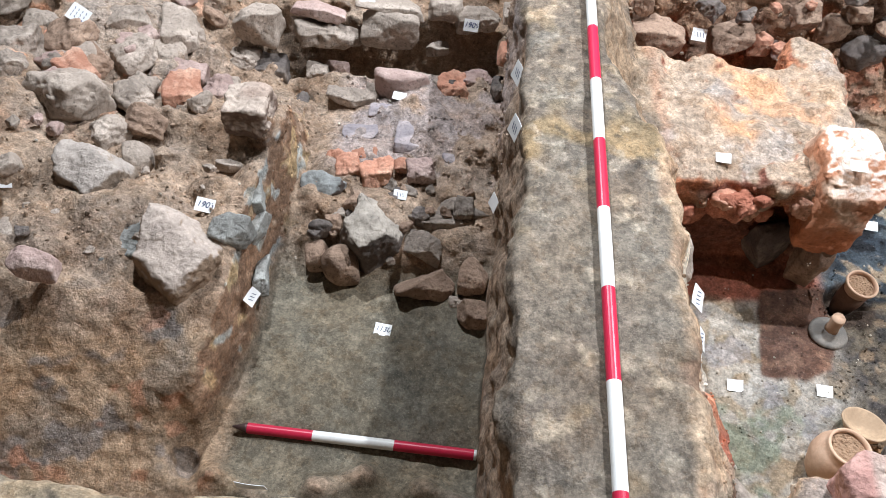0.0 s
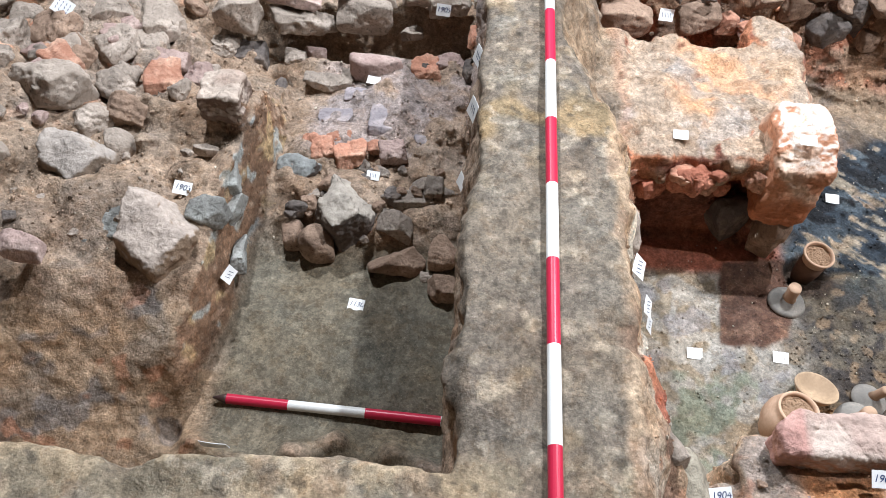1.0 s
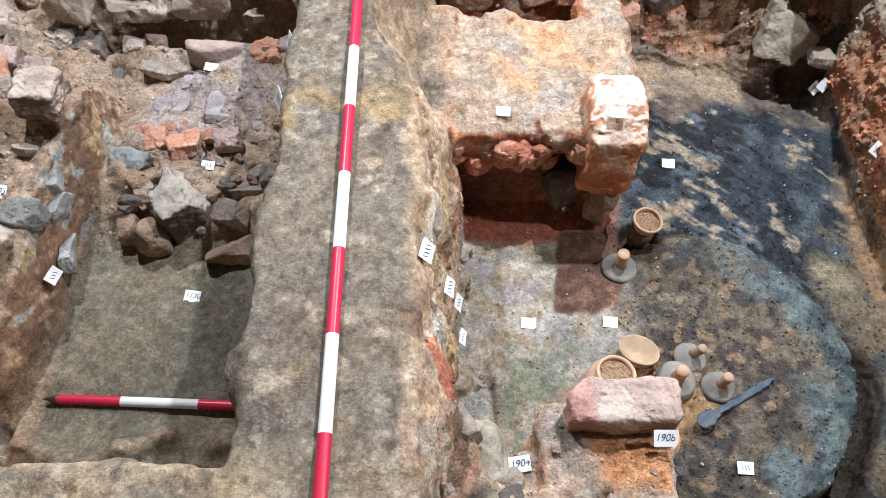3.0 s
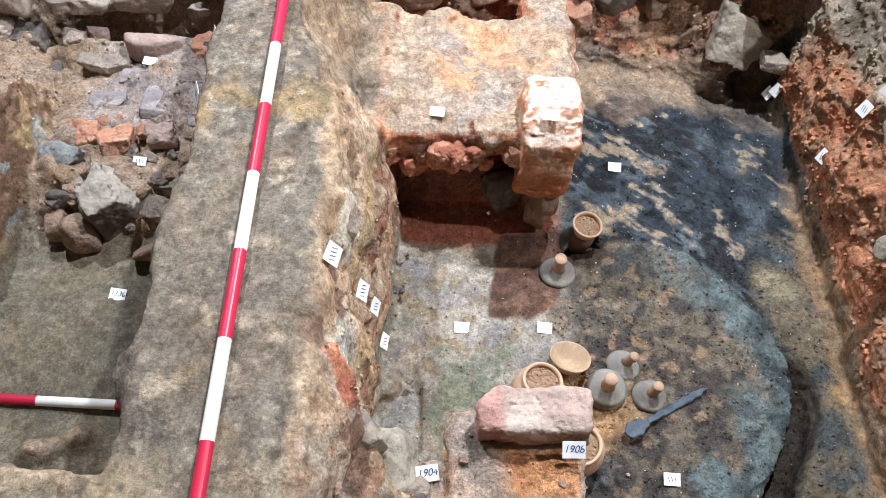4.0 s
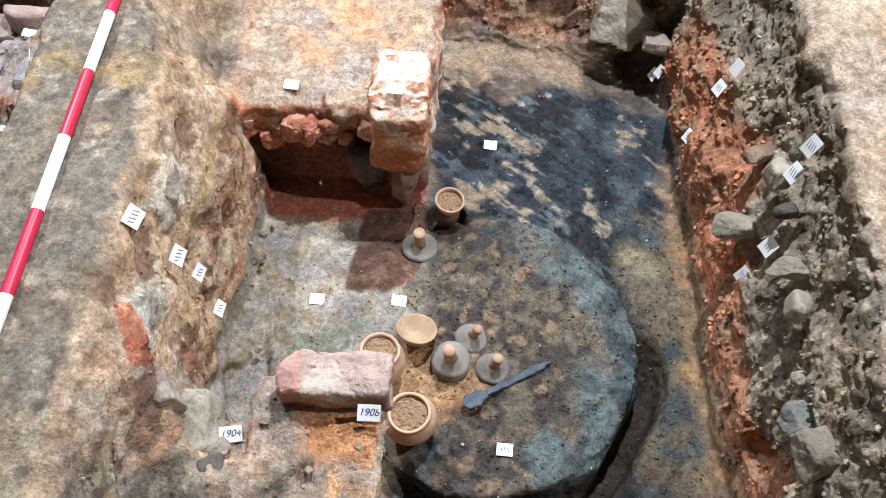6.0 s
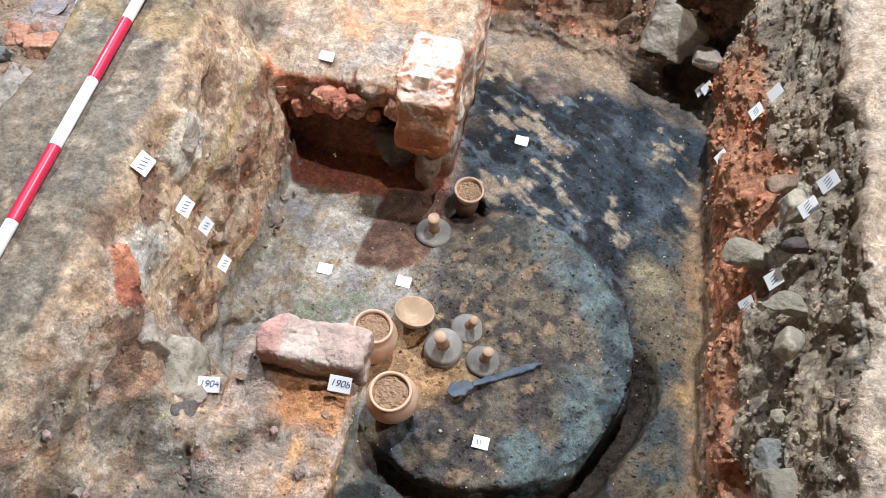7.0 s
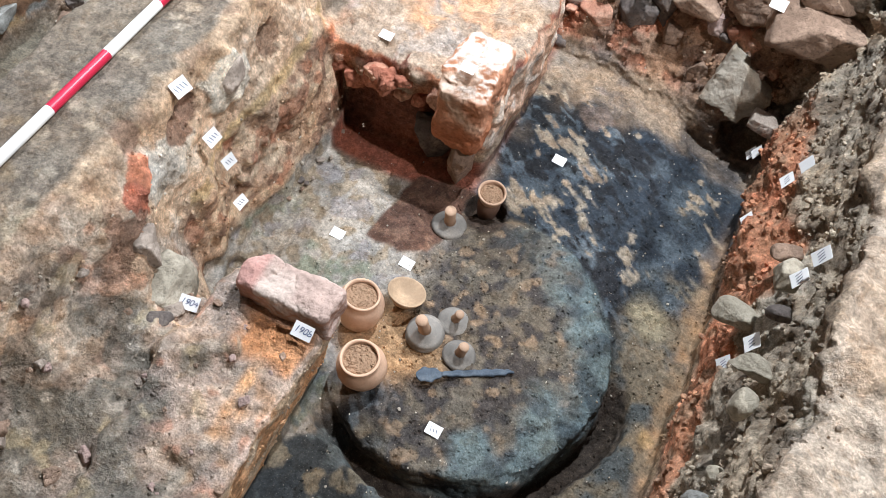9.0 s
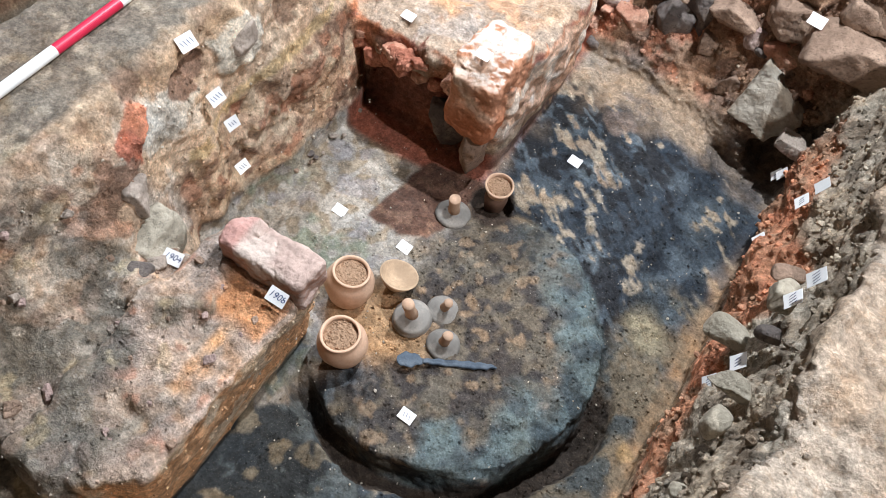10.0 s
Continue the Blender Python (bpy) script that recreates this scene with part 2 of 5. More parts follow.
POT = material("buff_pottery", (0.58, 0.37, 0.25), tint=(0.64, 0.45, 0.32), rough=0.75, fine=0.14, coarse=0.12, size=0.02, bump=0.25, depth=0.0015)
GREY_POT = material("grey_pottery", (0.2, 0.185, 0.165), tint=(0.28, 0.25, 0.215), rough=0.8, fine=0.2, size=0.02, bump=0.3, depth=0.0015)
KNOB = material("pale_clay_knob", (0.42, 0.28, 0.19), tint=(0.34, 0.21, 0.14), rough=0.8, fine=0.12, size=0.01, bump=0.3, depth=0.001)
IRON = material("corroded_iron", (0.055, 0.075, 0.1), tint=(0.1, 0.12, 0.14), rough=0.6, fine=0.3, size=0.01, bump=0.6, depth=0.002)
GRITS = material("ochre_grit", (0.42, 0.27, 0.17), fine=0.4, size=0.008, bump=0.8, depth=0.003)
EARTH = material("trodden_earth", (0.27, 0.21, 0.155), tint=(0.33, 0.26, 0.19), fine=0.35, size=0.05, bump=0.8, depth=0.01)
PLASTER = material("dark_hall_plaster", (0.2, 0.19, 0.18), fine=0.06, size=0.2, bump=0.1, depth=0.002)


# ---- the excavated ground ----
# patches of the balk's cut face: height and place along it, half sizes, how far sunk (+) or proud (-), colour, strength
FACE_MARKS = (
    ((0.289, -0.134), (0.12, 0.065), -0.006, (0.53, 0.48, 0.405), 0.9),
    ((0.575, -0.125), (0.085, 0.075), -0.014, (0.58, 0.535, 0.455), 0.95),
    ((0.395, -0.105), (0.085, 0.04), 0.022, (0.215, 0.13, 0.09), 0.95),
    ((0.2, -0.085), (0.05, 0.038), -0.02, (0.62, 0.24, 0.135), 1.0),
    ((0.15, -0.115), (0.035, 0.05), -0.006, (0.42, 0.14, 0.085), 0.95),
    ((0.766, -0.14), (0.05, 0.05), 0.018, (0.24, 0.145, 0.095), 0.85),
    ((0.095, -0.15), (0.06, 0.04), 0.008, (0.2, 0.125, 0.09), 0.9),
    ((0.015, -0.18), (0.045, 0.04), 0.008, (0.19, 0.12, 0.085), 0.85),
    ((0.24, -0.02), (0.03, 0.03), 0.008, (0.22, 0.14, 0.1), 0.8),
    ((0.93, -0.08), (0.06, 0.06), 0.014, (0.33, 0.2, 0.12), 0.7),
)


def face_mark(p, y0, z0, ry, rz):
    """How far a point lies inside one patch of the face, with a ragged rim."""
    q = np.hypot((p[:, 1] - y0) / ry, (p[:, 2] - z0) / rz) + 0.25 * grain(p, 0.045, 71) + 0.18 * grain(p, 0.018, 72)
    return step(1.08, 0.92, q)


def left_floor(x, y):
    trench = -0.605 + 0.08 * step(0.75, 1.0, y) + 0.03 * step(1.1, 1.25, y) - 0.24 * step(1.55, 1.62, y)
    trench = mixed(trench, -0.42 + 0.2 * (y - 1.78), step(1.70, 1.78, y))
    bank = -0.63 + 0.30 * np.clip((y - 0.1) / 0.42, 0, 1) - 0.2 * step(1.05, 1.5, y) + 0.08 * step(1.6, 2.0, y)
    bank = bank + 0.022 * step(0.55, 0.65, y) + 0.02 * np.sin(15 * x + 2 * np.sin(6 * y)) * step(0.1, 0.25, y) * step(0.6, 0.45, y)
    trench = trench + 0.022 * step(0.82, 0.92, y) * step(1.2, 1.1, y)
    bank = bank + 0.10 * step(-1.25, -1.75, x) + 0.28 * step(1.25, 2.2, y) * step(-0.95, -1.6, x)
    bank = bank + 0.07 * step(0.08, 0.0, np.abs(x + 0.83)) * step(0.9, 1.05, y) * step(1.3, 1.15, y) - 0.12 * step(0.11, 0.03, np.hypot(x + 0.88, y - 0.25))
    trench = trench + (0.03 + 0.016 * np.sin(23 * x + 1) + 0.012 * np.sin(51 * x)) * step(0.06, 0.0, np.abs(y - 0.18 - 0.03 * np.sin(11 * x) - 0.01 * np.sin(37 * x))) - 0.012 * step(0.1, 0.0, np.abs(y - 0.27))
    edge = -0.86 + 0.02 * np.sin(7 * y) - 0.16 * step(1.48, 1.58, y) - 0.09 * step(0.6, 0.25, y)
    return mixed(bank, trench, step(edge + 0.02, edge + 0.075, x))


def right_floor(x, y):
    r, a = np.hypot(x - 1.0, y - 0.46), np.arctan2(y - 0.46, x - 1.0)
    ditch = step(0.05, 0.03, np.abs(r - 0.455 - 0.03 * step(-2.0, -0.9, a) + 0.012 * np.sin(9 * a))) * step(-2.3, -1.9, a) * step(0.35, -0.2, a)
    return -0.657 - 0.028 * step(1.3, 1.5, x) - 0.12 * ditch - 0.075 * step(0.072, 0.056, np.hypot(x - 0.885, (y - 0.89) * 0.9)) - 0.05 * step(0.35, 0.0, np.hypot(x - 1.52, y - 1.66))


def box(p, low, high, r=0.02):
    c, h = (np.array(low) + np.array(high)) / 2, (np.array(high) - np.array(low)) / 2 - r
    d = np.abs(p - c) - h
    return np.linalg.norm(np.maximum(d, 0), axis=1) + np.minimum(d.max(1), 0) - r


def dig(p):
    x, y, z = p[:, 0], p[:, 1], p[:, 2]
    wave = 0.012 * np.sin(9 * y + 1) + 0.008 * np.sin(23 * y)
    top = 0.075 * step(1.3, 1.7, x) - 0.06 * step(0.1, 0.45, x) * step(1.5, 1.7, y) * step(1.5, 1.2, x)
    solid = z - top
    left = np.maximum.reduce([x - (-0.165 - 0.05 * np.clip(-z, 0, 1) + 0.5 * wave), (-0.055 + 0.06 * np.clip(-z, 0, 1) + 0.4 * wave) - y, (left_floor(x, y) - z) * 0.7])
    lean = 0.2 + 0.27 * step(0.28, 0.02, y)
    edge = 0.17 - 0.33 * np.clip(y - 0.8, 0, 0.4) + wave
    right = np.maximum.reduce([edge + lean * np.clip(-z, 0, 1) + 0.3 * step(0.8, 1.0, y) * np.clip(-z, 0, 0.28) - x,
                               x - (1.64 + 0.12 * step(-0.55, 0.1, z) * (0.45 + 0.55 * step(0.05, 0.55, y)) + 0.8 * wave),
                               y - (1.70 - 0.12 * step(0.9, 1.62, x) + 0.42 * np.clip(z + 0.66, 0, 0.4) + 0.1 * step(0.85, 0.6, x)),
                               -0.8 - y, right_floor(x, y) - z])
    k = 0.025
    h = np.clip(0.5 + 0.5 * (solid + right) / k, 0, 1)
    worn = -right * (1 - h) + solid * h + k * h * (1 - h)
    d = np.maximum(np.where(x > 0, worn, solid), -np.minimum(left, right))
    ledge = box(p, (0.05, 1.0, -0.37), (0.72, 1.5, -0.285), 0.015) + 0.02 * np.sin(17 * x) * step(1.1, 1.0, y) + 0.012 * np.sin(41 * x + 2) * step(1.1, 1.0, y)
    under = np.maximum(box(p, (0.05, 1.04, -0.8), (0.8, 1.48, -0.3), 0.02), 1.075 - 0.1 * np.clip(-0.36 - z, 0, 1) - y)
    wall = box(p, (0.69, 1.0, -0.8), (0.815, 1.6, -0.272), 0.03)
    filling = box(p, (0.2, -0.485, -0.8), (0.5, 0.11, -0.31), 0.03)
    apron = box(p, (0.1, -1.0, -0.8), (0.62, -0.4, -0.42), 0.04)
    front = np.maximum.reduce([box(p, (0.44, -0.5, -0.8), (0.755, 0.2, -0.272), 0.03), x - (0.757 + 0.17 * np.clip(z + 0.27, -1, 0)), 0.62 * (x - 0.7) - 0.78 * (y + 0.42)])
    sunk = np.zeros_like(x)
    skin = (x > 0.1) & (x < 0.42) & (z > -0.4) & (y < 1.1)
    for (y0, z0), (ry, rz), depth, _, _ in FACE_MARKS:
        sunk[skin] += depth * face_mark(p[skin], y0, z0, ry, rz)
    foot = step(-0.5, -0.56, z) * step(0.62, 0.3, y + 0.08 * grain(p, 0.09, 73)) * step(0.12, 0.2, y) * (x > 0.2) * (x < 0.4)
    d = d + sunk + 0.03 * foot * step(-0.1, 0.3, grain(p, 0.05, 74))
    r = np.hypot(x - 1.0, y - 0.46)
    post = box(p, (-0.96, 0.995, -0.8), (-0.82, 1.13, -0.265), 0.03)
    holes = np.minimum.reduce([np.linalg.norm((p - np.array(c)) / np.array(s), axis=1) - 1 for c, s in (((1.66, 0.6, -0.34), (0.07, 0.06, 0.09)), ((1.66, 0.12, -0.49), (0.06, 0.05, 0.05)), ((1.64, 0.88, -0.29), (0.04, 0.035, 0.05)), ((1.66, 0.5, -0.16), (0.05, 0.05, 0.04)), ((1.56, 1.64, -0.6), (0.13, 0.13, 0.13)))]) * 0.05
    d = np.maximum(np.minimum(d, post), -holes)
    disc = np.maximum(r - 0.435 - 0.006 * np.sin(6 * np.arctan2(y - 0.46, x - 1.0)), z - (-0.656 + 0.026 * step(0.75, 1.15, x) - 0.012 * (r / 0.43) ** 6))
    return np.minimum.reduce([d, ledge, under, wall, front, filling, apron, np.maximum(disc, -0.75 - z)])


def tamped(p):
    """How smooth the ground is: 1 on the trodden floors and the flat tops, 0 on broken faces."""
    x, y, z = p[:, 0], p[:, 1], p[:, 2]
    floor = step(-0.57, -0.60, z) * step(-0.2, -0.1, x) + step(-0.03, 0.0, z) * step(1.5, 1.2, x)
    floor = floor + 0.45 * step(-0.76, -0.86, x) * step(0.62, 0.48, y) * step(-0.04, -0.1, z)
    return np.clip(floor + step(-0.48, -0.53, z) * step(0.9, 0.7, y) * step(-0.83, -0.76, x), 0, 1)


def rough_ground(p):
    x, z = p[:, 0], p[:, 2]
    calm = 1 - 0.8 * tamped(p)
    calm = calm * (1 - 0.8 * step(0.64, 0.68, x) * step(0.82, 0.79, x) * step(0.22, 0.2, p[:, 1]))
    calm = calm * (1 - 0.45 * step(0.12, 0.18, x) * step(0.5, 0.42, x) * step(-0.32, -0.26, z) * step(1.0, 0.9, p[:, 1]) * step(0.1, 0.25, p[:, 1]))
    calm = calm * (1 - 0.6 * step(-0.74, -0.84, x) * step(0.62, 0.45, p[:, 1]))
    crumbly = np.maximum(step(1.5, 1.62, x) * step(-0.62, -0.5, z), 0.8 * step(0.18, 0.24, x) * step(0.45, 0.38, x) * step(-0.27, -0.33, z) * step(0.15, 0.25, p[:, 1]) * step(1.0, 0.92, p[:, 1]))
    n = 0.03 * grain(p, 0.16) + 0.016 * grain(p, 0.07, 1)
    clod = 0.018 * np.abs(grain(p, 0.045, 2)) * (0.6 + 0.7 * crumbly) - 0.012 * crumbly * np.abs(grain(p, 0.09, 49))
    rubble = step(-0.75, -0.85, x) * step(0.3, 0.5, p[:, 1]) + step(1.6, 1.7, p[:, 1])
    n = n + np.clip(rubble, 0, 1) * (0.03 * (0.5 - np.abs(grain(p, 0.13, 41))) * 1.6 + 0.016 * np.abs(grain(p, 0.06, 42)))
    return (n * calm + 0.012 * grain(p, 0.3, 3) - clod * calm).astype(np.float32)


V, Q = surface(dig, (-2.1, -1.0, -0.9), (2.5, 2.45, 0.2), 0.0125, rough_ground)
island = np.arange(len(V))
for _ in range(200):
    before = island.copy()
    least = island[Q].min(1)
    for k in range(4):
        np.minimum.at(island, Q[:, k], least)
    island = island[island]
    if (island == before).all():
        break
Q = Q[island[Q[:, 0]] == np.bincount(island).argmax()]
V = relax(V, Q, 0.35)
V, Q = finer(V, Q)
V = relax(V, Q, 0.4)
N = normals_of(V, Q)
calm = 1 - 0.55 * tamped(V)
V = V + N * ((0.006 * grain(V, 0.03, 5) + 0.004 * grain(V, 0.019, 6)) * calm)[:, None]
crumbling = step(1.55, 1.6, V[:, 0]) * step(1.82, 1.76, V[:, 0]) * step(-0.64, -0.6, V[:, 2]) * step(0.06, 0.03, V[:, 2])
V = V - N * (crumbling * (0.009 * np.abs(grain(V, 0.034, 55)) + 0.008 * np.abs(grain(V, 0.016, 56))))[:, None]
plank = np.stack([(0.8 * V[:, 0] - 0.6 * V[:, 1]) / 3.5, 0.6 * V[:, 0] + 0.8 * V[:, 1], V[:, 2]], 1)
V = V + N * (step(0.85, 0.95, V[:, 0]) * step(1.6, 1.5, V[:, 0]) * step(-0.58, -0.61, V[:, 2]) * step(0.85, 0.98, V[:, 1]) * (0.009 * grain(plank, 0.035, 57) + 0.005 * np.abs(grain(plank, 0.014, 58))))[:, None]
charred = step(0.78, 0.9, V[:, 0]) * step(1.62, 1.55, V[:, 0]) * step(-0.58, -0.61, V[:, 2])
V = V + N * (charred * (0.006 * np.maximum(grain(V, 0.02, 50), 0) + 0.003 * grain(V, 0.017, 51) + 0.006 * grain(V, 0.06, 52)))[:, None]
N = normals_of(V, Q)


def soil_colours(p, nrm):
    x, y, z = p[:, 0], p[:, 1], p[:, 2]
    n1, n2, n3 = grain(p, 0.22, 8), grain(p, 0.09, 9), grain(p, 0.035, 10)
    n4 = grain(p, 0.019, 11)
    blot = 0.5 * n1 + 0.35 * n2 + 0.25 * n3

    def c(r, g, b):
        return np.tile(np.array((r, g, b), np.float32), (len(p), 1))

    def lay(old, new_, t):
        t = np.clip(t, 0, 1)[:, None]
        return old * (1 - t) + new_ * t

    spots = lambda low, high, seed, size: step(low, high, grain(p, size, seed) + 0.4 * n3 + 0.2 * n4)
    col = lay(c(0.238, 0.18, 0.132), c(0.308, 0.233, 0.167), step(-0.3, 0.4, blot))
    # left side: rubble, trench
    left = step(-0.12, -0.2, x)
    col = lay(col, lay(c(0.34, 0.245, 0.175), c(0.27, 0.2, 0.15), step(-0.2, 0.4, n2)), left * step(0.0, -0.1, z))
    col = lay(col, c(0.27, 0.19, 0.135), left * step(0.0, 0.5, n2))
    col = lay(col, c(0.2, 0.155, 0.125), left * spots(0.3, 0.6, 21, 0.13) * 0.5)
    mortar = left * step(-1.1, -1.3, x + 0.1 * n2) * step(0.95, 1.15, y + 0.1 * n1)
    col = lay(col, lay(c(0.39, 0.31, 0.25), c(0.31, 0.235, 0.18), spots(0.0, 0.35, 63, 0.08)), mortar * 0.85)
    col = lay(col, c(0.46, 0.24, 0.15), mortar * spots(0.45, 0.6, 64, 0.07) * 0.7)
    lower = left * step(0.55, 0.4, y + 0.08 * n2) * step(-0.78, -0.86, x) * step(-0.02, -0.06, z)
    col = lay(col, lay(c(0.31, 0.215, 0.14), c(0.25, 0.19, 0.14), spots(-0.1, 0.3, 65, 0.12)), lower * 0.9)
    col = lay(col, c(0.15, 0.13, 0.12), lower * spots(0.2, 0.4, 66, 0.09) * 0.75)
    col = lay(col, c(0.36, 0.17, 0.1), lower * spots(0.45, 0.6, 85, 0.07) * 0.6)
    floor_l = left * step(-0.55, -0.585, z) * step(0.95, 0.75, y) * step(-0.86, -0.78, x)
    col = lay(col, lay(c(0.155, 0.13, 0.0936), c(0.0972, 0.0864, 0.0662), step(-0.2, 0.4, blot)), floor_l)
    hearth = left * step(1.05, 1.15, y) * step(1.62, 1.5, y) * step(-0.75, -0.65, x)
    col = lay(col, lay(c(0.38, 0.28, 0.21), c(0.31, 0.265, 0.26), 0.7 * spots(0.0, 0.35, 22, 0.14)), hearth)
    side = left * step(-0.93, -0.86, x) * step(-0.72, -0.76, x) * step(-0.58, -0.54, z) * step(0.6, 0.3, nrm[:, 2])
    col = lay(col, lay(c(0.23, 0.14, 0.09), c(0.42, 0.31, 0.18), spots(0.0, 0.35, 53, 0.09)), side)
    col = lay(col, c(0.36, 0.37, 0.35), side * spots(0.3, 0.5, 54, 0.07))
    # balk: grey-brown top, ochre bands, sandy face with grey and red patches
    top = step(-0.04, -0.01, z) * step(-0.25, -0.2, x) * step(0.3, 0.2, x)
    col = lay(col, lay(c(0.178, 0.146, 0.113), c(0.135, 0.111, 0.089), step(-0.2, 0.4, blot)), top)
    col = lay(col, c(0.257, 0.183, 0.101), top * step(0.075, 0.03, np.abs(y - 0.83 + 0.08 * n2)) * 0.85 + top * spots(0.4, 0.9, 23, 0.06) * 0.35)
    col = lay(col, c(0.14, 0.115, 0.09), top * spots(0.4, 0.6, 36, 0.04) * step(-0.2, 0.4, grain(p, 0.3, 46)) * 0.35)
    flat_top = step(-0.05, -0.02, z) * step(0.2, 0.16, x)
    col = lay(col, lay(c(0.31, 0.245, 0.165), c(0.24, 0.18, 0.125), spots(0.0, 0.25, 94, 0.05)), flat_top * step(0.0, -0.06, y + 0.03 * n2) * 0.8)
    col = lay(col, c(0.12, 0.105, 0.08), flat_top * step(0.0, -0.06, y + 0.03 * n2) * spots(0.25, 0.4, 95, 0.075) * 0.5)
    col = lay(col, c(0.3, 0.25, 0.19), flat_top * spots(0.42, 0.52, 96, 0.028) * 0.6)
    col = lay(col, c(0.07, 0.058, 0.046), flat_top * spots(0.58, 0.66, 97, 0.022) * 0.6)
    face = step(0.15, 0.18, x + 0.012 * n3) * step(0.62, 0.45, x) * step(-0.01, -0.05, z + 0.02 * n2) * step(-0.64, -0.58, z) * step(1.12, 1.0, y)
    tan = lay(c(0.58, 0.435, 0.31), c(0.48, 0.34, 0.235), spots(-0.05, 0.3, 24, 0.06))
    tan = lay(tan, c(0.57, 0.5, 0.42), spots(0.2, 0.4, 67, 0.09) * 0.7)
    col = lay(col, tan, face)
    rim = step(0.02, -0.015, z + 0.02 * n2) * step(-0.07, -0.035, z + 0.015 * n3) * step(0.135, 0.155, x + 0.012 * n3) * step(0.34, 0.3, x)
    col = lay(col, lay(c(0.5, 0.345, 0.22), c(0.35, 0.22, 0.14), spots(0.1, 0.35, 68, 0.04)), rim * 0.6)
    seam = z + 0.345 - 0.11 * y + 0.015 * n2
    brown_layer = face * step(0.01, -0.02, seam) * step(0.16, 0.24, y + 0.04 * n2)
    col = lay(col, lay(lay(c(0.43, 0.29, 0.195), c(0.52, 0.39, 0.27), spots(0.0, 0.3, 69, 0.035)), c(0.23, 0.14, 0.095), spots(0.3, 0.5, 25, 0.045)), brown_layer)
    col = lay(col, c(0.34, 0.165, 0.1), brown_layer * spots(0.35, 0.55, 70, 0.06) * 0.8)
    col = lay(col, c(0.47, 0.34, 0.19), face * step(0.026, 0.012, np.abs(seam - 0.012)) * step(0.2, 0.3, y) * spots(-0.5, -0.1, 75, 0.06))
    col = lay(col, c(0.1, 0.085, 0.06), brown_layer * step(-0.54, -0.6, z + 0.03 * n2) * step(0.7, 0.55, y) * 0.8)
    slope = face * step(0.2, 0.08, y + 0.05 * n2)
    col = lay(col, lay(lay(c(0.45, 0.325, 0.23), c(0.52, 0.435, 0.35), spots(0.0, 0.25, 60, 0.05)), c(0.45, 0.25, 0.165), spots(0.25, 0.5, 76, 0.06) * 0.8), slope * 0.9)
    col = lay(col, c(0.2, 0.13, 0.095), slope * spots(0.3, 0.5, 61, 0.05) * 0.8)
    for (y0, z0), (ry, rz), _, rgb, much in FACE_MARKS:
        col = lay(col, c(*rgb) * (1 + 0.2 * n3)[:, None], step(0.12, 0.16, x) * step(0.42, 0.36, x) * much * face_mark(p, y0, z0, ry, rz))
    # pit floor: pale greenish grey by the balk, charcoal further in, orange against the bank
    pit = step(-0.57, -0.6, z) * step(0.2, 0.27, x)
    pale = lay(lay(c(0.29, 0.262, 0.225), c(0.225, 0.18, 0.13), spots(0.1, 0.3, 77, 0.045)), c(0.15, 0.158, 0.12), spots(-0.1, 0.3, 26, 0.12) * step(0.75, 0.5, y))
    pale = lay(pale, c(0.19, 0.175, 0.175), spots(0.3, 0.5, 78, 0.07) * 0.7)
    brown = lay(c(0.264, 0.2, 0.145), c(0.153, 0.123, 0.102), spots(-0.1, 0.4, 27, 0.1))
    coal = lay(c(0.03, 0.039, 0.05), c(0.075, 0.097, 0.118), step(-0.2, 0.5, n2))
    along = np.stack([(0.8 * x - 0.6 * y) / 4.5, 0.6 * x + 0.8 * y, z], 1)
    streak = 0.5 * grain(along, 0.03, 37) + 0.4 * grain(along, 0.012, 38) + 0.6 * grain(p, 0.11, 47) + 0.35 * n3 + 0.25 * n4
    ash = lay(lay(coal, c(0.018, 0.02, 0.024), step(-0.05, -0.25, streak)), c(0.3, 0.245, 0.18), 0.85 * step(0.3, 0.6, streak + 0.3 * grain(p, 0.15, 28) - 0.2 * step(1.15, 1.35, x) * step(0.95, 1.05, y)))
    col = lay(col, pale, pit * step(0.85, 0.7, x + 0.1 * n2))
    r = np.hypot(x - 1.0, y - 0.46)
    col = lay(col, ash, pit * step(0.72, 0.88, x + 0.08 * n2) * step(1.7, 1.55, y + 0.1 * n2))
    col = lay(col, brown, pit * step(1.46, 1.6, y + 0.1 * n2 + 0.12 * (x - 1.0)) * step(0.8, 0.85, x))
    planks = step(0.2, 0.36, 0.8 * streak + 0.5 * grain(p, 0.16, 79))
    col = lay(col, lay(c(0.36, 0.3, 0.225), c(0.27, 0.2, 0.14), step(-0.2, 0.3, n3)), pit * planks * step(0.8, 0.86, x) * step(1.3, 1.05, x + 0.1 * n2) * step(1.0, 1.15, y + 0.08 * n2) * step(1.62, 1.5, y) * 0.85)
    col = lay(col, c(0.13, 0.1, 0.085), pit * step(0.07, 0.05, np.hypot(x - 1.07, (y - 1.45) * 1.1) + 0.02 * n3) * 0.9)
    strip = pit * step(1.38, 1.46, x + 0.02 * n2) * step(1.0, 0.8, y + 0.15 * n1)
    col = lay(col, lay(c(0.19, 0.152, 0.105), c(0.08, 0.088, 0.086), spots(-0.1, 0.35, 29, 0.11)), strip)
    col = lay(col, coal, pit * step(1.3, 1.42, x + 0.1 * n2) * step(0.8, 0.95, y + 0.1 * n2) * step(1.5, 1.35, y) * step(0.3, -0.1, streak) * 0.9)
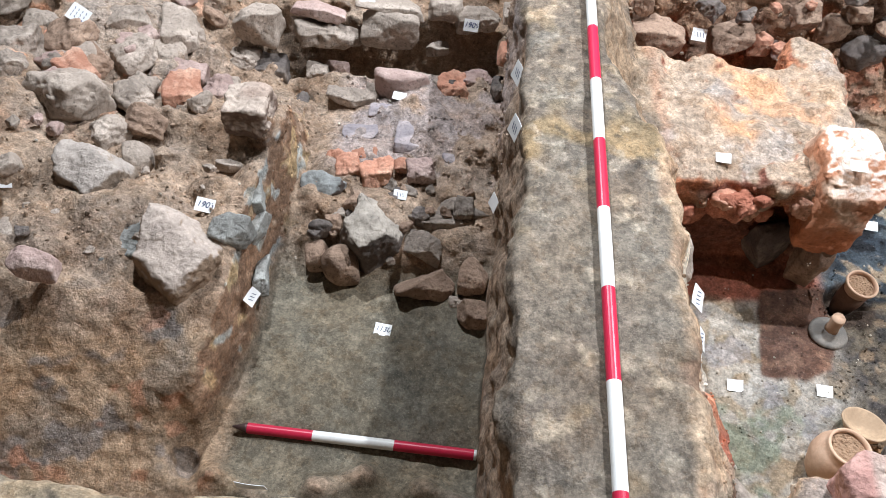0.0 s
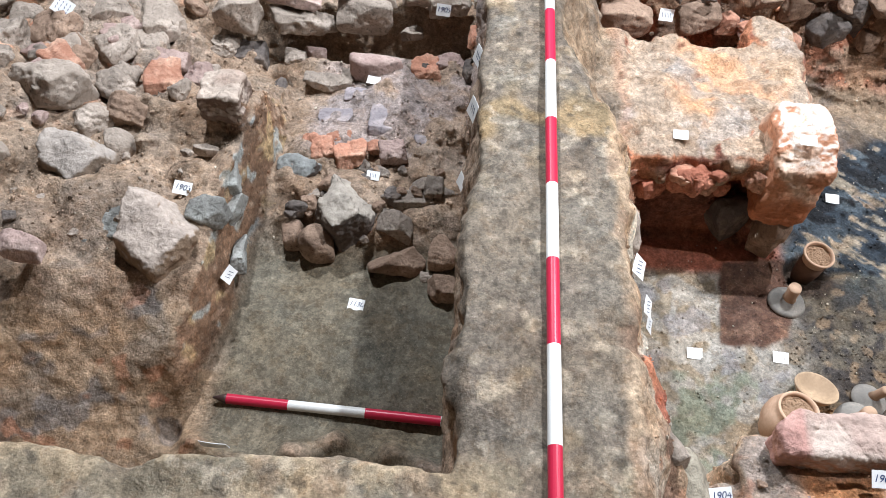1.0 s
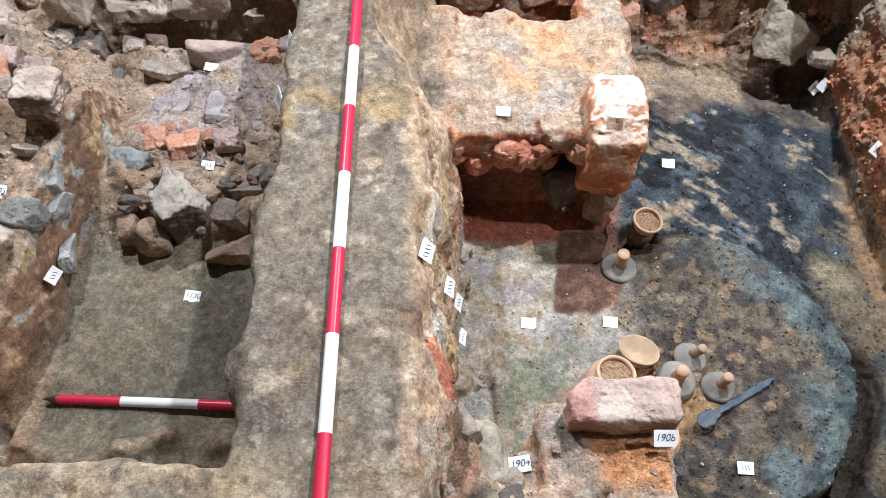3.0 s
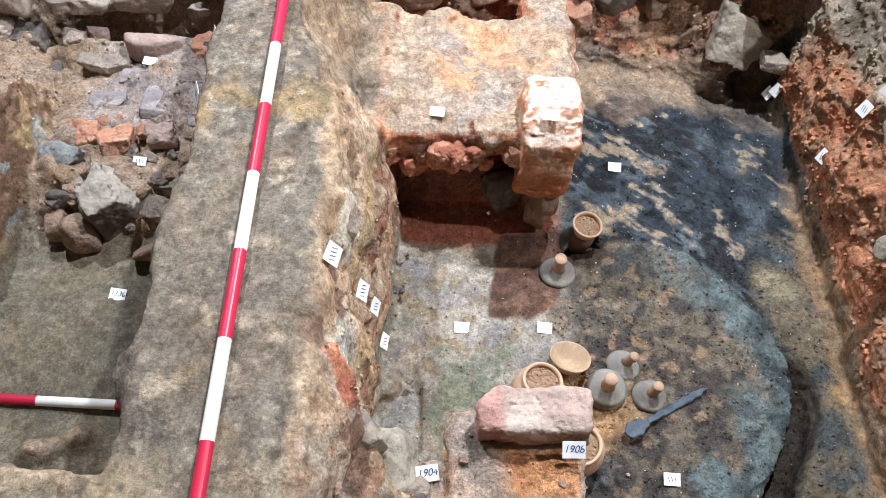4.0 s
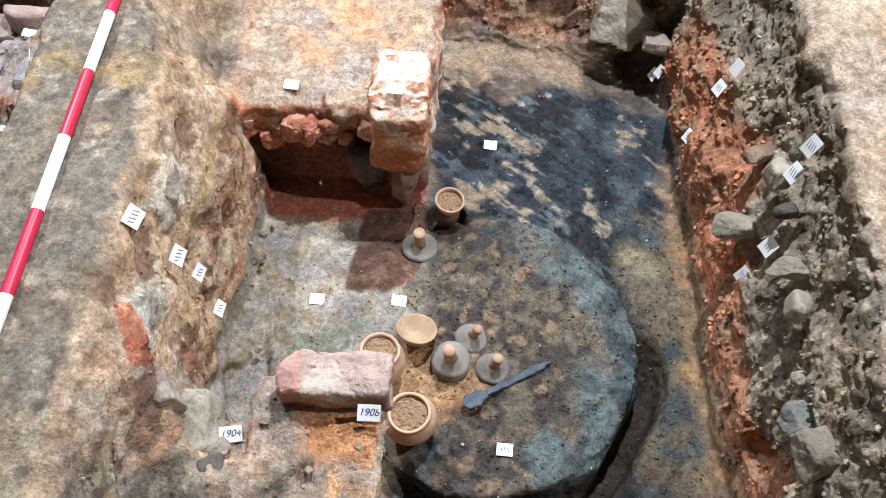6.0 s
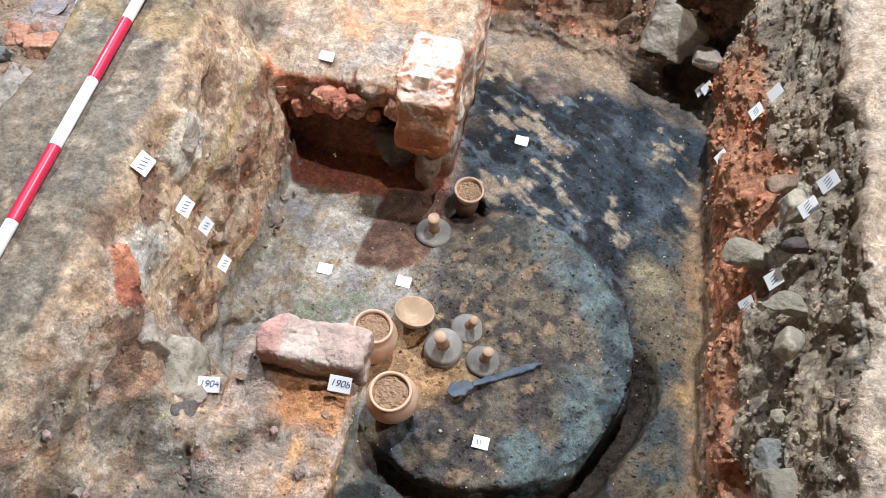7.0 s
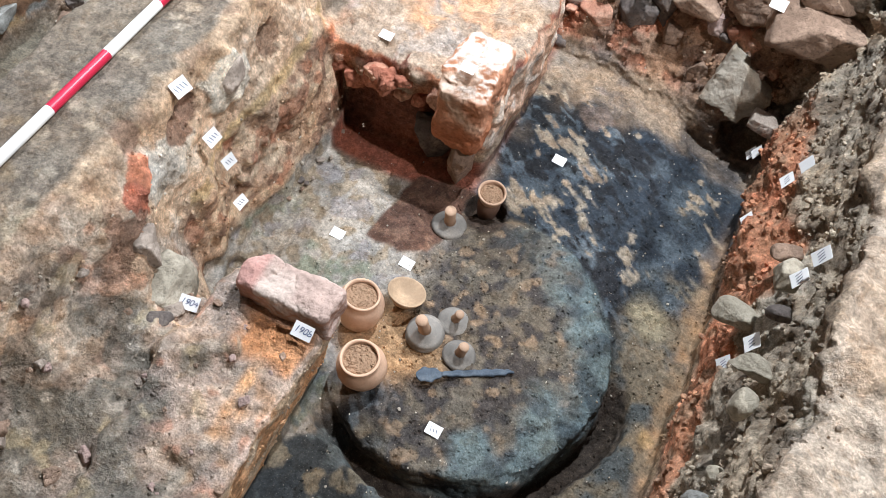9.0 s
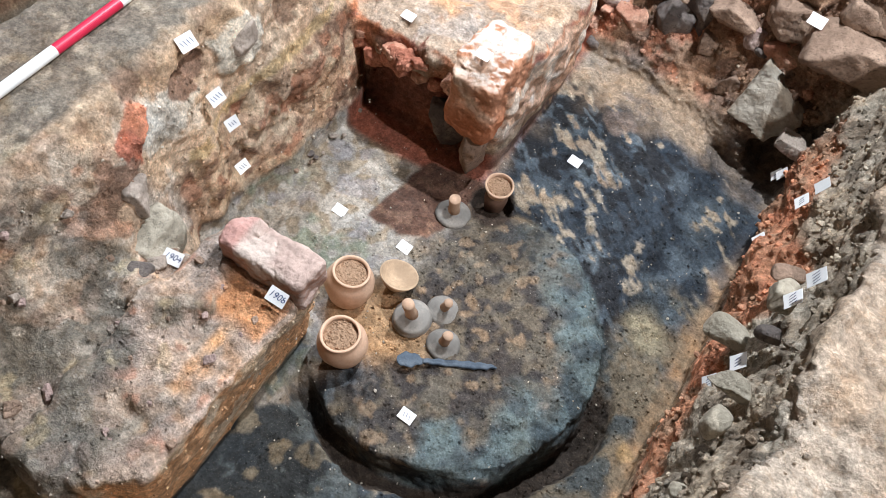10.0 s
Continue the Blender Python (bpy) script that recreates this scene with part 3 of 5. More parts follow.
    col = lay(col, lay(lay(c(0.03, 0.033, 0.034), c(0.075, 0.085, 0.085), spots(0.0, 0.3, 92, 0.05)), c(0.17, 0.135, 0.09), spots(0.3, 0.5, 93, 0.06) * 0.8), pit * step(0.2, 0.05, y + 0.12 * n2) * step(1.3, 1.1, x + 0.1 * n2) * spots(-0.6, -0.1, 48, 0.1))
    col = lay(col, lay(c(0.34, 0.285, 0.185), c(0.2, 0.165, 0.11), step(-0.1, 0.4, n3)), pit * step(0.09, 0.03, np.hypot(x - 1.485, (y - 0.79) * 0.9) + 0.03 * n2) * 0.9)
    col = lay(col, c(0.36, 0.25, 0.12), pit * step(0.03, 0.015, np.hypot(x - 1.6, y - 0.42) + 0.012 * n3) * 0.8)
    # bottom of the disc's ditch: crevice shade painted as near-black brown
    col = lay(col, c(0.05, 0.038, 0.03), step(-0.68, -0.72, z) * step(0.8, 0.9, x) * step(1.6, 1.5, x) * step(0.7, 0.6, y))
    on = pit * step(0.46, 0.44, r)
    disc = lay(c(0.145, 0.12, 0.09), c(0.05, 0.043, 0.04), step(-0.2, 0.25, 0.6 * blot + 0.5 * n3 + 0.35 * n4))
    disc = lay(disc, c(0.24, 0.17, 0.11), spots(0.35, 0.6, 39, 0.03) * 0.7)
    disc = lay(disc, lay(c(0.115, 0.158, 0.168), c(0.057, 0.078, 0.088), spots(-0.1, 0.4, 40, 0.05)), step(0.27, 0.38, r + 0.09 * n2) * step(0.0, 0.3, x - 0.95 + 0.2 * n2) * 0.9)
    col = lay(col, disc, on * step(0.74, 0.86, x + 0.06 * n2 - 0.12 * step(0.5, 0.2, y)))
    col = lay(col, c(0.36, 0.22, 0.115), pit * step(0.17, 0.09, np.hypot((x - 0.83) * 0.9, y - 0.33) + 0.05 * n2) * 0.9)
    col = lay(col, c(0.285, 0.173, 0.0938), step(-0.56, -0.62, z) * step(1.57, 1.62, x + 0.03 * n2) * step(1.3, 1.0, y + 0.1 * n2) * (0.6 + 0.4 * n3))
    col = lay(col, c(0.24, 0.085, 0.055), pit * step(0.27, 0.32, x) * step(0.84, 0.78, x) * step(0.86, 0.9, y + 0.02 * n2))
    # the oven block's cast shadow, painted on the floor as a red-brown patch
    block_shade = np.maximum(np.abs(x - 0.705 - 0.15 * (y - 0.76)) / 0.098, np.abs(y - 0.775 - 0.25 * np.maximum(x - 0.7, 0)) / 0.145)
    col = lay(col, lay(c(0.098, 0.052, 0.036), c(0.15, 0.085, 0.058), spots(0.2, 0.45, 84, 0.03)), pit * step(1.08, 0.94, block_shade + 0.12 * n2 + 0.08 * n3))
    # hole round the cup, its depth shade put into the floor colour
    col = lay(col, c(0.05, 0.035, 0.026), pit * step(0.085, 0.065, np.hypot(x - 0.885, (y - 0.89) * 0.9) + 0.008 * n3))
    col = lay(col, lay(c(0.2, 0.16, 0.12), c(0.13, 0.115, 0.1), spots(0.0, 0.4, 59, 0.09)), step(-0.2, -0.32, y + 0.12 * n2) * step(0.1, 0.25, x) * step(0.62, 0.5, x + 0.08 * n2) * step(-0.6, -0.5, z) * 0.85)
    # oven ledges and walls
    ledge = step(0.22, 0.28, x + 0.03 * n2) * step(0.86, 0.84, x) * step(0.97, 1.0, y) * step(1.65, 1.6, y) * step(-0.56, -0.5, z)
    flat = step(0.6, 0.85, nrm[:, 2])
    burnt = lay(c(0.52, 0.22, 0.12), c(0.25, 0.1, 0.07), spots(0.0, 0.5, 30, 0.06))
    pinkish = lay(lay(c(0.4, 0.3, 0.222), c(0.36, 0.298, 0.252), spots(0.1, 0.5, 43, 0.16)), c(0.5, 0.3, 0.185), spots(-0.1, 0.3, 31, 0.1) * step(0.38, 0.5, x + 0.05 * n2) * step(1.1, 1.2, y + 0.05 * n2))
    col = lay(col, burnt, ledge)
    col = lay(col, pinkish, ledge * flat)
    col = lay(col, lay(c(0.58, 0.38, 0.27), c(0.66, 0.57, 0.49), spots(0.0, 0.3, 80, 0.05)), ledge * step(0.77, 0.79, x) * step(-0.28, -0.3, z + 0.01 * n3))
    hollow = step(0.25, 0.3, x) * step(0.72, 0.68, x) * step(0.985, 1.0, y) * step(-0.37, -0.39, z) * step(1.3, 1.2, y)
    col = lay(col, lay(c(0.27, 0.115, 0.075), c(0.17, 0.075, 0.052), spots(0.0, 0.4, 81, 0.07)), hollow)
    front = step(0.33, 0.45, x + 0.05 * n2) * step(0.85, 0.8, x) * step(0.24, 0.22, y) * step(-0.64, -0.6, z)
    col = lay(col, lay(lay(lay(c(0.4, 0.315, 0.26), c(0.31, 0.23, 0.18), spots(0.0, 0.3, 45, 0.05)), c(0.36, 0.19, 0.13), spots(0.35, 0.5, 86, 0.035) * 0.8), c(0.2, 0.17, 0.15), 0.7 * spots(0.15, 0.45, 32, 0.09)), front * flat)
    col = lay(col, c(0.5, 0.25, 0.125), front * flat * step(0.13, 0.08, np.abs(x - 0.66) + 0.03 * n2) * step(0.09, 0.05, np.abs(y - 0.05) + 0.03 * n2))
    col = lay(col, lay(c(0.6, 0.35, 0.19), c(0.52, 0.4, 0.28), spots(0.1, 0.5, 33, 0.08)), front * step(-0.278, -0.3, z + 0.008 * n3) * step(0.62, 0.64, x))
    col = lay(col, c(0.5, 0.4, 0.34), front * step(0.02, 0.0, np.abs(z + 0.285)) * step(0.72, 0.735, x) * 0.7)
    col = lay(col, lay(c(0.24, 0.19, 0.15), c(0.12, 0.105, 0.09), spots(0.0, 0.4, 62, 0.1)), step(-0.16, -0.3, y + 0.12 * n2) * step(0.1, 0.25, x) * step(0.72, 0.55, x + 0.1 * n2) * step(-0.5, -0.4, z) * 0.75)
    near = step(0.12, 0.24, x) * step(0.72, 0.6, x + 0.06 * n2) * step(0.06, -0.04, y + 0.06 * n2) * step(-0.58, -0.5, z)
    col = lay(col, c(0.14, 0.125, 0.1), near * spots(-0.15, 0.08, 87, 0.1) * 0.8)
    col = lay(col, c(0.42, 0.33, 0.19), near * spots(0.5, 0.65, 88, 0.06) * 0.4)
    col = lay(col, c(0.47, 0.41, 0.34), near * spots(0.3, 0.45, 89, 0.035) * 0.35)
    # far bank: burnt red below, grey-brown clods, trodden pale top
    bank = step(1.56, 1.62, x) * step(-0.63, -0.58, z)
    col = lay(col, c(0.4, 0.338, 0.262), bank)
    col = lay(col, c(0.2, 0.16, 0.12), bank * spots(0.1, 0.5, 34, 0.05))
    limit = -0.36 + 0.14 * step(0.7, 0.8, y) - 0.08 * step(1.15, 1.4, y) - 0.09 * step(0.55, 0.3, y) + 0.1 * step(0.15, 0.0, y)
    col = lay(col, lay(lay(c(0.56, 0.27, 0.155), c(0.5, 0.22, 0.13), step(-0.3, 0.3, n2)), c(0.3, 0.2, 0.13), spots(0.1, 0.4, 44, 0.05) * 0.7), bank * step(limit + 0.03, limit - 0.03, z + 0.06 * n2) * step(1.6, 1.5, y))
    col = lay(col, lay(c(0.36, 0.28, 0.205), c(0.3, 0.23, 0.165), step(-0.2, 0.4, blot)), step(0.02, 0.05, z + 0.02 * n2) * step(1.6, 1.7, x))
    col = lay(col, lay(c(0.46, 0.375, 0.295), c(0.39, 0.31, 0.24), step(-0.2, 0.4, blot)), step(0.02, 0.05, z) * step(1.66, 1.69, x - 0.07 * step(0.1, 0.6, y) + 0.02 * n2 + 0.012 * n3))
    # back bank
    back = step(-0.02, 0.06, y - 1.70 + 0.12 * step(0.9, 1.62, x)) * step(-0.1, 0.1, x) * step(-0.62, -0.58, z)
    col = lay(col, lay(lay(c(0.33, 0.21, 0.14), c(0.22, 0.14, 0.1), spots(0.0, 0.4, 82, 0.07)), c(0.4, 0.18, 0.11), spots(0.1, 0.4, 35, 0.1) * step(1.4, 1.1, x)), back * step(1.7, 1.55, x))
    warm = 1 + np.stack([0.07 * n2, 0.0 * n2, -0.08 * n2], 1)
    return col * warm * (1 + 0.08 * n2 + 0.16 * n3 + 0.2 * n4)[:, None]


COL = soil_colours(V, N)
ROUGH = 1 - 0.52 * tamped(V) * (1 - 0.7 * charred)
C = V[Q].mean(1)
fx, fy, fz = C.T
region = np.select(
    [(fx > 1.56) & (fz > -0.63), (fy > 1.66) & (np.abs(fx - 0.0) > 0.2), (fx > 0.2) & (fz < -0.57),
     (fx > 0.2) & (fy > 0.96) & (fz < -0.1), (fx > 0.3) & (fy < 0.25) & (fx < 0.9), (fx > -0.2) & (fy > -0.05), (fx < -0.2) & (fx > -0.8) & (fy > 0.1), (fx < -0.2) & (fy > 0.05)],
    [0, 1, 2, 3, 4, 5, 6, 7], 8)
PARTS = (("far_bank", "crumbling excavation section with burnt red base and pale trodden top"),
         ("rear_bank", "shadowed rear section of reddish earth and rubble"),
         ("pit_floor", "trodden pit floor, pale grey turning to charcoal black"),
         ("oven_ledge", "burnt clay oven ledge, pinkish top over a dark hollow"),
         ("oven_wall_stump", "low clay oven wall stump with an orange side"),
         ("balk", "grey-brown earth balk left standing between two trenches"),
         ("trench_floor", "olive-grey earth floor of the narrow trench"),
         ("side_bank", "brown earth bank beside the trench, full of rubble"),
         ("near_bank", "flat brown earth edge of the excavation"))
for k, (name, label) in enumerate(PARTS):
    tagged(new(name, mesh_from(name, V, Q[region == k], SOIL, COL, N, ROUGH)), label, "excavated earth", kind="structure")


# ---- the hall around ----
def slab(name, low, high, mat, label, category):
    bm = bmesh.new()
    bmesh.ops.create_cube(bm, size=1.0)
    for v in bm.verts:
        v.co = [l + (c + 0.5) * (h - l) for c, l, h in zip(v.co, low, high)]
    me = bpy.data.meshes.new(name)
    bm.to_mesh(me)
    bm.free()
    me.materials.append(mat)
    return tagged(new(name, me), label, category, kind="structure")


slab("wall_north", (-5, 4.6, -1.2), (5, 4.8, 3.2), PLASTER, "dark plastered wall of the hall", "wall")
slab("wall_south", (-5, -4.8, -1.2), (5, -4.6, 3.2), PLASTER, "dark plastered wall of the hall", "wall")
slab("wall_west", (-5.2, -4.8, -1.2), (-5, 4.8, 3.2), PLASTER, "dark plastered wall of the hall", "wall")
slab("wall_east", (5, -4.8, -1.2), (5.2, 4.8, 3.2), PLASTER, "dark plastered wall of the hall", "wall")
slab("ceiling", (-5.2, -4.8, 3.2), (5.2, 4.8, 3.4), PLASTER, "dark ceiling of the hall", "ceiling")
slab("floor_west", (-5, -4.6, -1.0), (-2.09, 4.6, -0.2), EARTH, "earth floor beyond the dig", "floor")
slab("floor_east", (2.49, -4.6, -1.0), (5, 4.6, 0.05), EARTH, "earth floor beyond the dig", "floor")
slab("floor_north", (-2.09, 2.44, -1.0), (2.49, 4.6, -0.2), EARTH, "earth floor beyond the dig", "floor")
slab("floor_south", (-2.09, -4.6, -1.0), (2.49, -0.99, -0.01), EARTH, "earth floor beyond the dig", "floor")


# ---- tools for things ----
def part(name, bm, mat, parent=None, label="", smooth=True):
    """Links a bmesh as one mesh object, under a thing if one is given."""
    me = bpy.data.meshes.new(name)
    bm.to_mesh(me)
    bm.free()
    me.materials.append(mat)
    if smooth:
        me.polygons.foreach_set("use_smooth", [True] * len(me.polygons))
    ob = new(name, me)
    if parent is not None:
        ob.parent = parent
    if label:
        tagged(ob, label)
    return ob


def empty(name, m, label, category, group=""):
    ob = new(name)
    ob.empty_display_size = 0.02
    ob.matrix_world = m
    return tagged(ob, label, category, group)


def lathe(profile, steps=40, wobble=0.0, seed=0):
    """A closed turned shape from (radius, height) pairs, from the axis below to the axis above."""
    bm = bmesh.new()
    rs = random.Random(seed)
    ph = [rs.uniform(0, 6.28) for _ in range(3)]
    rings = []
    for r, h in profile:
        if r <= 1e-6:
            rings.append([bm.verts.new((0, 0, h))])
            continue
        ring = []
        for k in range(steps):
            a = 2 * math.pi * k / steps
            q = r * (1 + wobble * (math.sin(2 * a + ph[0]) + 0.6 * math.sin(3 * a + ph[1])))
            ring.append(bm.verts.new((q * math.cos(a), q * math.sin(a), h + wobble * 0.3 * r * math.sin(2 * a + ph[2]))))
        rings.append(ring)
    for a, b in zip(rings, rings[1:]):
        for k in range(steps):
            j = (k + 1) % steps
            if len(a) == 1:
                bm.faces.new((a[0], b[j], b[k]))
            elif len(b) == 1:
                bm.faces.new((a[k], a[j], b[0]))
            else:
                bm.faces.new((a[k], a[j], b[j], b[k]))
    bmesh.ops.recalc_face_normals(bm, faces=bm.faces[:])
    return bm


def ball(level):
    bm = bmesh.new()
    bmesh.ops.create_icosphere(bm, subdivisions=level, radius=1.0)
    bm.verts.index_update()
    v = np.array([x.co[:] for x in bm.verts])
    f = np.array([[x.index for x in y.verts] for y in bm.faces])
    bm.free()
    return v, f


BALLS = {k: ball(k) for k in (1, 2, 4, 5)}


def stone(name, at, half, turn, seed, mat, label, group="rubble stones"):
    """A broken or rounded stone: a ball cut by random planes, then roughened."""
    rs = np.random.RandomState(seed * 7 + 1)
    big = max(half)
    d, f = BALLS[5 if big > 0.045 else 4]
    soft = "cobble" in name or name == "pink_boulder"
    n = rs.normal(size=(11 if not soft else 16, 3))
    n /= np.linalg.norm(n, axis=1, keepdims=True)
    n = np.concatenate([n, np.array([(0.1, -0.05, 1), (-0.05, 0.1, -1.0), (0.15, -1, 0.1), (-0.1, 1, 0.1), (1, 0.1, 0.05), (-1, -0.1, 0.0)])])
    n /= np.linalg.norm(n, axis=1, keepdims=True)
    cut = rs.uniform(0.6, 1.0, len(n)) if not soft else rs.uniform(0.86, 1.0, len(n))
    power = 9 if soft else 34
    r = (np.maximum(d @ n.T / cut, 0) ** power).sum(1) ** (-1 / power)
    v = d * (r / np.percentile(r, 80))[:, None] * np.array(half)
    p = v + seed * 3.1
    out = d / np.linalg.norm(d, axis=1, keepdims=True)
    k = 0.5 if soft else 1.0
    if "burnt" in name or "crumb" in name or "rubble" in name or "ragged" in label:
        k = 2.0
    v = v + out * (k * (0.08 * big * grain(p, 0.8 * big) + 0.045 * big * grain(p, 0.35 * big, 1) + 0.03 * big * grain(p, 0.14 * big, 2)))[:, None]
    ob = new(name, mesh_from(name, v, f, mat))
    lean = 20 if name == "rubble_stone" else 7
    ob.matrix_world = pose(*at, rs.uniform(-lean, lean), rs.uniform(-lean, lean), turn)
    return tagged(ob, label, "stone", group)


def carved(name, field, low, high, cell, colour, label, category, rough=0.006):
    """A thing cut from an iso-surface, coloured point by point."""
    v, q = surface(field, low, high, cell, lambda p: (rough * (1.2 * grain(p, 0.05, 12) + 0.6 * grain(p, 0.02, 13))).astype(np.float32))
    v = relax(v, q, 0.4)
    v, q = finer(v, q)
    v = relax(v, q, 0.4)
    nn = normals_of(v, q)
    v = v + nn * (0.35 * rough * grain(v, 0.012, 14) + 0.2 * rough * grain(v, 0.006, 15))[:, None]
    nn = normals_of(v, q)
    ob = new(name, mesh_from(name, v, q, CLAY, colour(v, nn), nn))
    return tagged(ob, label, category)


def tones(p, *layers):
    """Base colour, then (colour, mask) laid over one another."""
    col = np.tile(np.array(layers[0], np.float32), (len(p), 1))
    for rgb, t in layers[1:]:
        t = np.clip(t, 0, 1)[:, None]
        col = col * (1 - t) + np.array(rgb, np.float32) * t
    return col * (1 + 0.15 * grain(p, 0.03, 16) + 0.12 * grain(p, 0.01, 17))[:, None]


def seat(x, y, r, low=-0.8, share=88):
    """The height on which a thing of radius r would rest at (x, y)."""
    m = (np.hypot(V[:, 0] - x, V[:, 1] - y) < r) & (N[:, 2] > 0.3) & (V[:, 2] > low)
    return float(np.percentile(V[m, 2], share))


# ---- ranging rods ----
def rod(name, start, way, bands, label, tip=False):
    """A painted rod that starts at a point and runs along way; bands of (length, paint)."""
    turn = Vector((0, 0, 1)).rotation_difference(Vector(way)).to_matrix().to_4x4()
    thing = empty(name, Matrix.Translation(start) @ turn, label, "ranging rod")
    z, r = 0.0, 0.0135
    if tip:
        part("steel_tip", lathe([(0, 0), (0.002, 0.001), (0.008, 0.02), (0.0125, 0.034), (0.0128, 0.04), (0, 0.04)], 24), STEEL, thing, "rusty steel point")
        z = 0.04
    for length, paint in bands:
        part("red_band" if paint is RED_PAINT else "white_band", lathe([(0, z), (r, z), (r, z + length / 2), (r, z + length), (0, z + length)], 28), paint, thing, smooth=False)
        z += length
    part("end_cap", lathe([(0, z), (r * 0.96, z), (r * 0.96, z + 0.006), (r * 0.6, z + 0.008), (0, z + 0.008)], 24), WHITE_PAINT, thing, "pale plastic end cap")
    return thing


R, W = RED_PAINT, WHITE_PAINT
rod("ranging_rod", (0.0, 1.8, 0.02), (0.004, -1, 0), [(0.2, k) for k in (W, R, W, R, W, R, W, R, W, R)],
    "red and white ranging rod lying along the earth balk")
rod("ranging_rod", (-0.815, 0.313, -0.6), (1, -0.028, 0.0), [(0.165, R), (0.205, W), (0.2, R)],
    "red and white ranging rod with steel point across the trench", True)


# ---- blocks of the oven ----
def block_field(p):
    x, y, z = p.T
    d = box(p, (0.645, 0.925, -0.5), (0.805, 1.15, -0.18), 0.022)
    d = np.maximum(d, -(z + 0.5 - 0.35 * np.maximum(0.73 - x, 0) - 0.5 * np.maximum(y - 1.0, 0) * 0))
    crack = 0.006 * (step(0.006, 0.0, np.abs(z + 0.41 + 0.02 * np.sin(20 * x))) + step(0.005, 0.0, np.abs(z + 0.30 + 0.03 * np.sin(14 * x + 1))) + step(0.004, 0.0, np.abs(z + 0.215 + 0.01 * np.sin(30 * x))))
    d = np.maximum(d, 0.85 * (z + 0.2) - 0.53 * (y - 0.985))
    return d + crack + 0.02 * step(-0.44, -0.5, z)


carved("oven_block", block_field, (0.6, 0.87, -0.56), (0.86, 1.2, -0.12), 0.007,
       lambda p, n: tones(p, (0.5, 0.235, 0.135), ((0.58, 0.4, 0.29), step(0.15, 0.6, grain(p, 0.05, 18)) * step(-0.4, -0.3, p[:, 2])), ((0.44, 0.16, 0.075), step(-0.33, -0.4, p[:, 2]) * 0.85),
                          ((0.6, 0.51, 0.44), step(0.7, 0.95, n[:, 2] + 0.1 * grain(p, 0.04, 19)) * step(-0.25, -0.21, p[:, 2]))),
       "burnt clay oven block with whitish top and cracked orange front", "oven block", 0.0075)
stone("oven_post", (0.742, 0.972, -0.56), (0.05, 0.055, 0.125), 8, 301, BROWN_STONE, "brown clay support under the oven block")
stone("dark_boulder", (0.63, 1.035, -0.56), (0.075, 0.07, 0.1), 8, 302, DARK_STONE, "dark stone in the shade of the ledge")


def slab_field(p):
    x, y, z = p.T
    d = box(p, (0.508, 0.112, -0.3), (0.757, 0.215, -0.198), 0.014)
    d = np.maximum(d, (0.52 - x) * 0.7 + (y - 0.185) * 0.7)
    crack = 0.008 * (step(0.005, 0.0, np.abs(x - 0.565 - 0.25 * (y - 0.12) + 0.012 * np.sin(60 * y))) + 0.6 * step(0.004, 0.0, np.abs(x - 0.62 + 0.7 * (y - 0.2))))
    return d + crack * step(-0.26, -0.2, z)


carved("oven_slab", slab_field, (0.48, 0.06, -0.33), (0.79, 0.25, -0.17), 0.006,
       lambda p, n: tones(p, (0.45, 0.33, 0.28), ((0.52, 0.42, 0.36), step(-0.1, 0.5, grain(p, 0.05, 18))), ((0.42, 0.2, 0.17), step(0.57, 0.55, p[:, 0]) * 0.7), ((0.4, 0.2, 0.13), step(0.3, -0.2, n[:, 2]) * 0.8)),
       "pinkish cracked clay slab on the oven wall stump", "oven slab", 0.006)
for k in range(30):
    rs = random.Random(k + 40)
    x = 0.26 + 0.41 * rs.random()
    low = rs.random()
    s = 0.018 * (2.4 ** rs.random())
    stone("burnt_lump", (x, 0.982 + 0.03 * low + rs.uniform(-0.012, 0.012) - 0.012 * math.sin(17 * x), -0.315 - 0.1 * low),
          (s * rs.uniform(0.8, 1.4), s, s * rs.uniform(0.6, 0.95)), rs.uniform(-40, 40), 400 + k, rs.choice((DEEP_BURNT, DEEP_BURNT, BURNT)), "jagged red burnt clay lump along the ledge front")


def brick_field(p):
    x, y, z = p.T
    d = box(p, (-0.945, 1.0, -0.28), (-0.825, 1.12, -0.182), 0.008)
    return d + 0.006 * step(0.004, 0.0, np.abs(y - 1.055 - 0.25 * (x + 0.885) + 0.006 * np.sin(70 * x)))


# upright faces of the brick are coloured dark to stand for their shade
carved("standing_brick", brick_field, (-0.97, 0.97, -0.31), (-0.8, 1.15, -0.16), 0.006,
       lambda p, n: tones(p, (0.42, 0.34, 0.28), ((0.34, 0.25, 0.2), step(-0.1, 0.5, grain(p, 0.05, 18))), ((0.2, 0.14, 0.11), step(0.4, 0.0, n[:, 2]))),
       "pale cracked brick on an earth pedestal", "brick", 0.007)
stone("bank_boulder", (0.318, 0.085, -0.315), (0.095, 0.09, 0.058), 10, 310, BANK_STONE, "pale smooth boulder set in the bank foot")
stone("dark_cobble", (0.378, -0.026, -0.312), (0.04, 0.036, 0.036), 10, 311, DARK_STONE, "dark grey cobble by the wall stump")
stone("face_stone", (0.2, 0.59, -0.125), (0.035, 0.062, 0.05), 10, 312, STONE, "pale stone set in the balk face")
stone("face_stone", (0.262, 0.097, -0.21), (0.045, 0.05, 0.045), 30, 313, STONE, "pale angular stone set in the balk face")


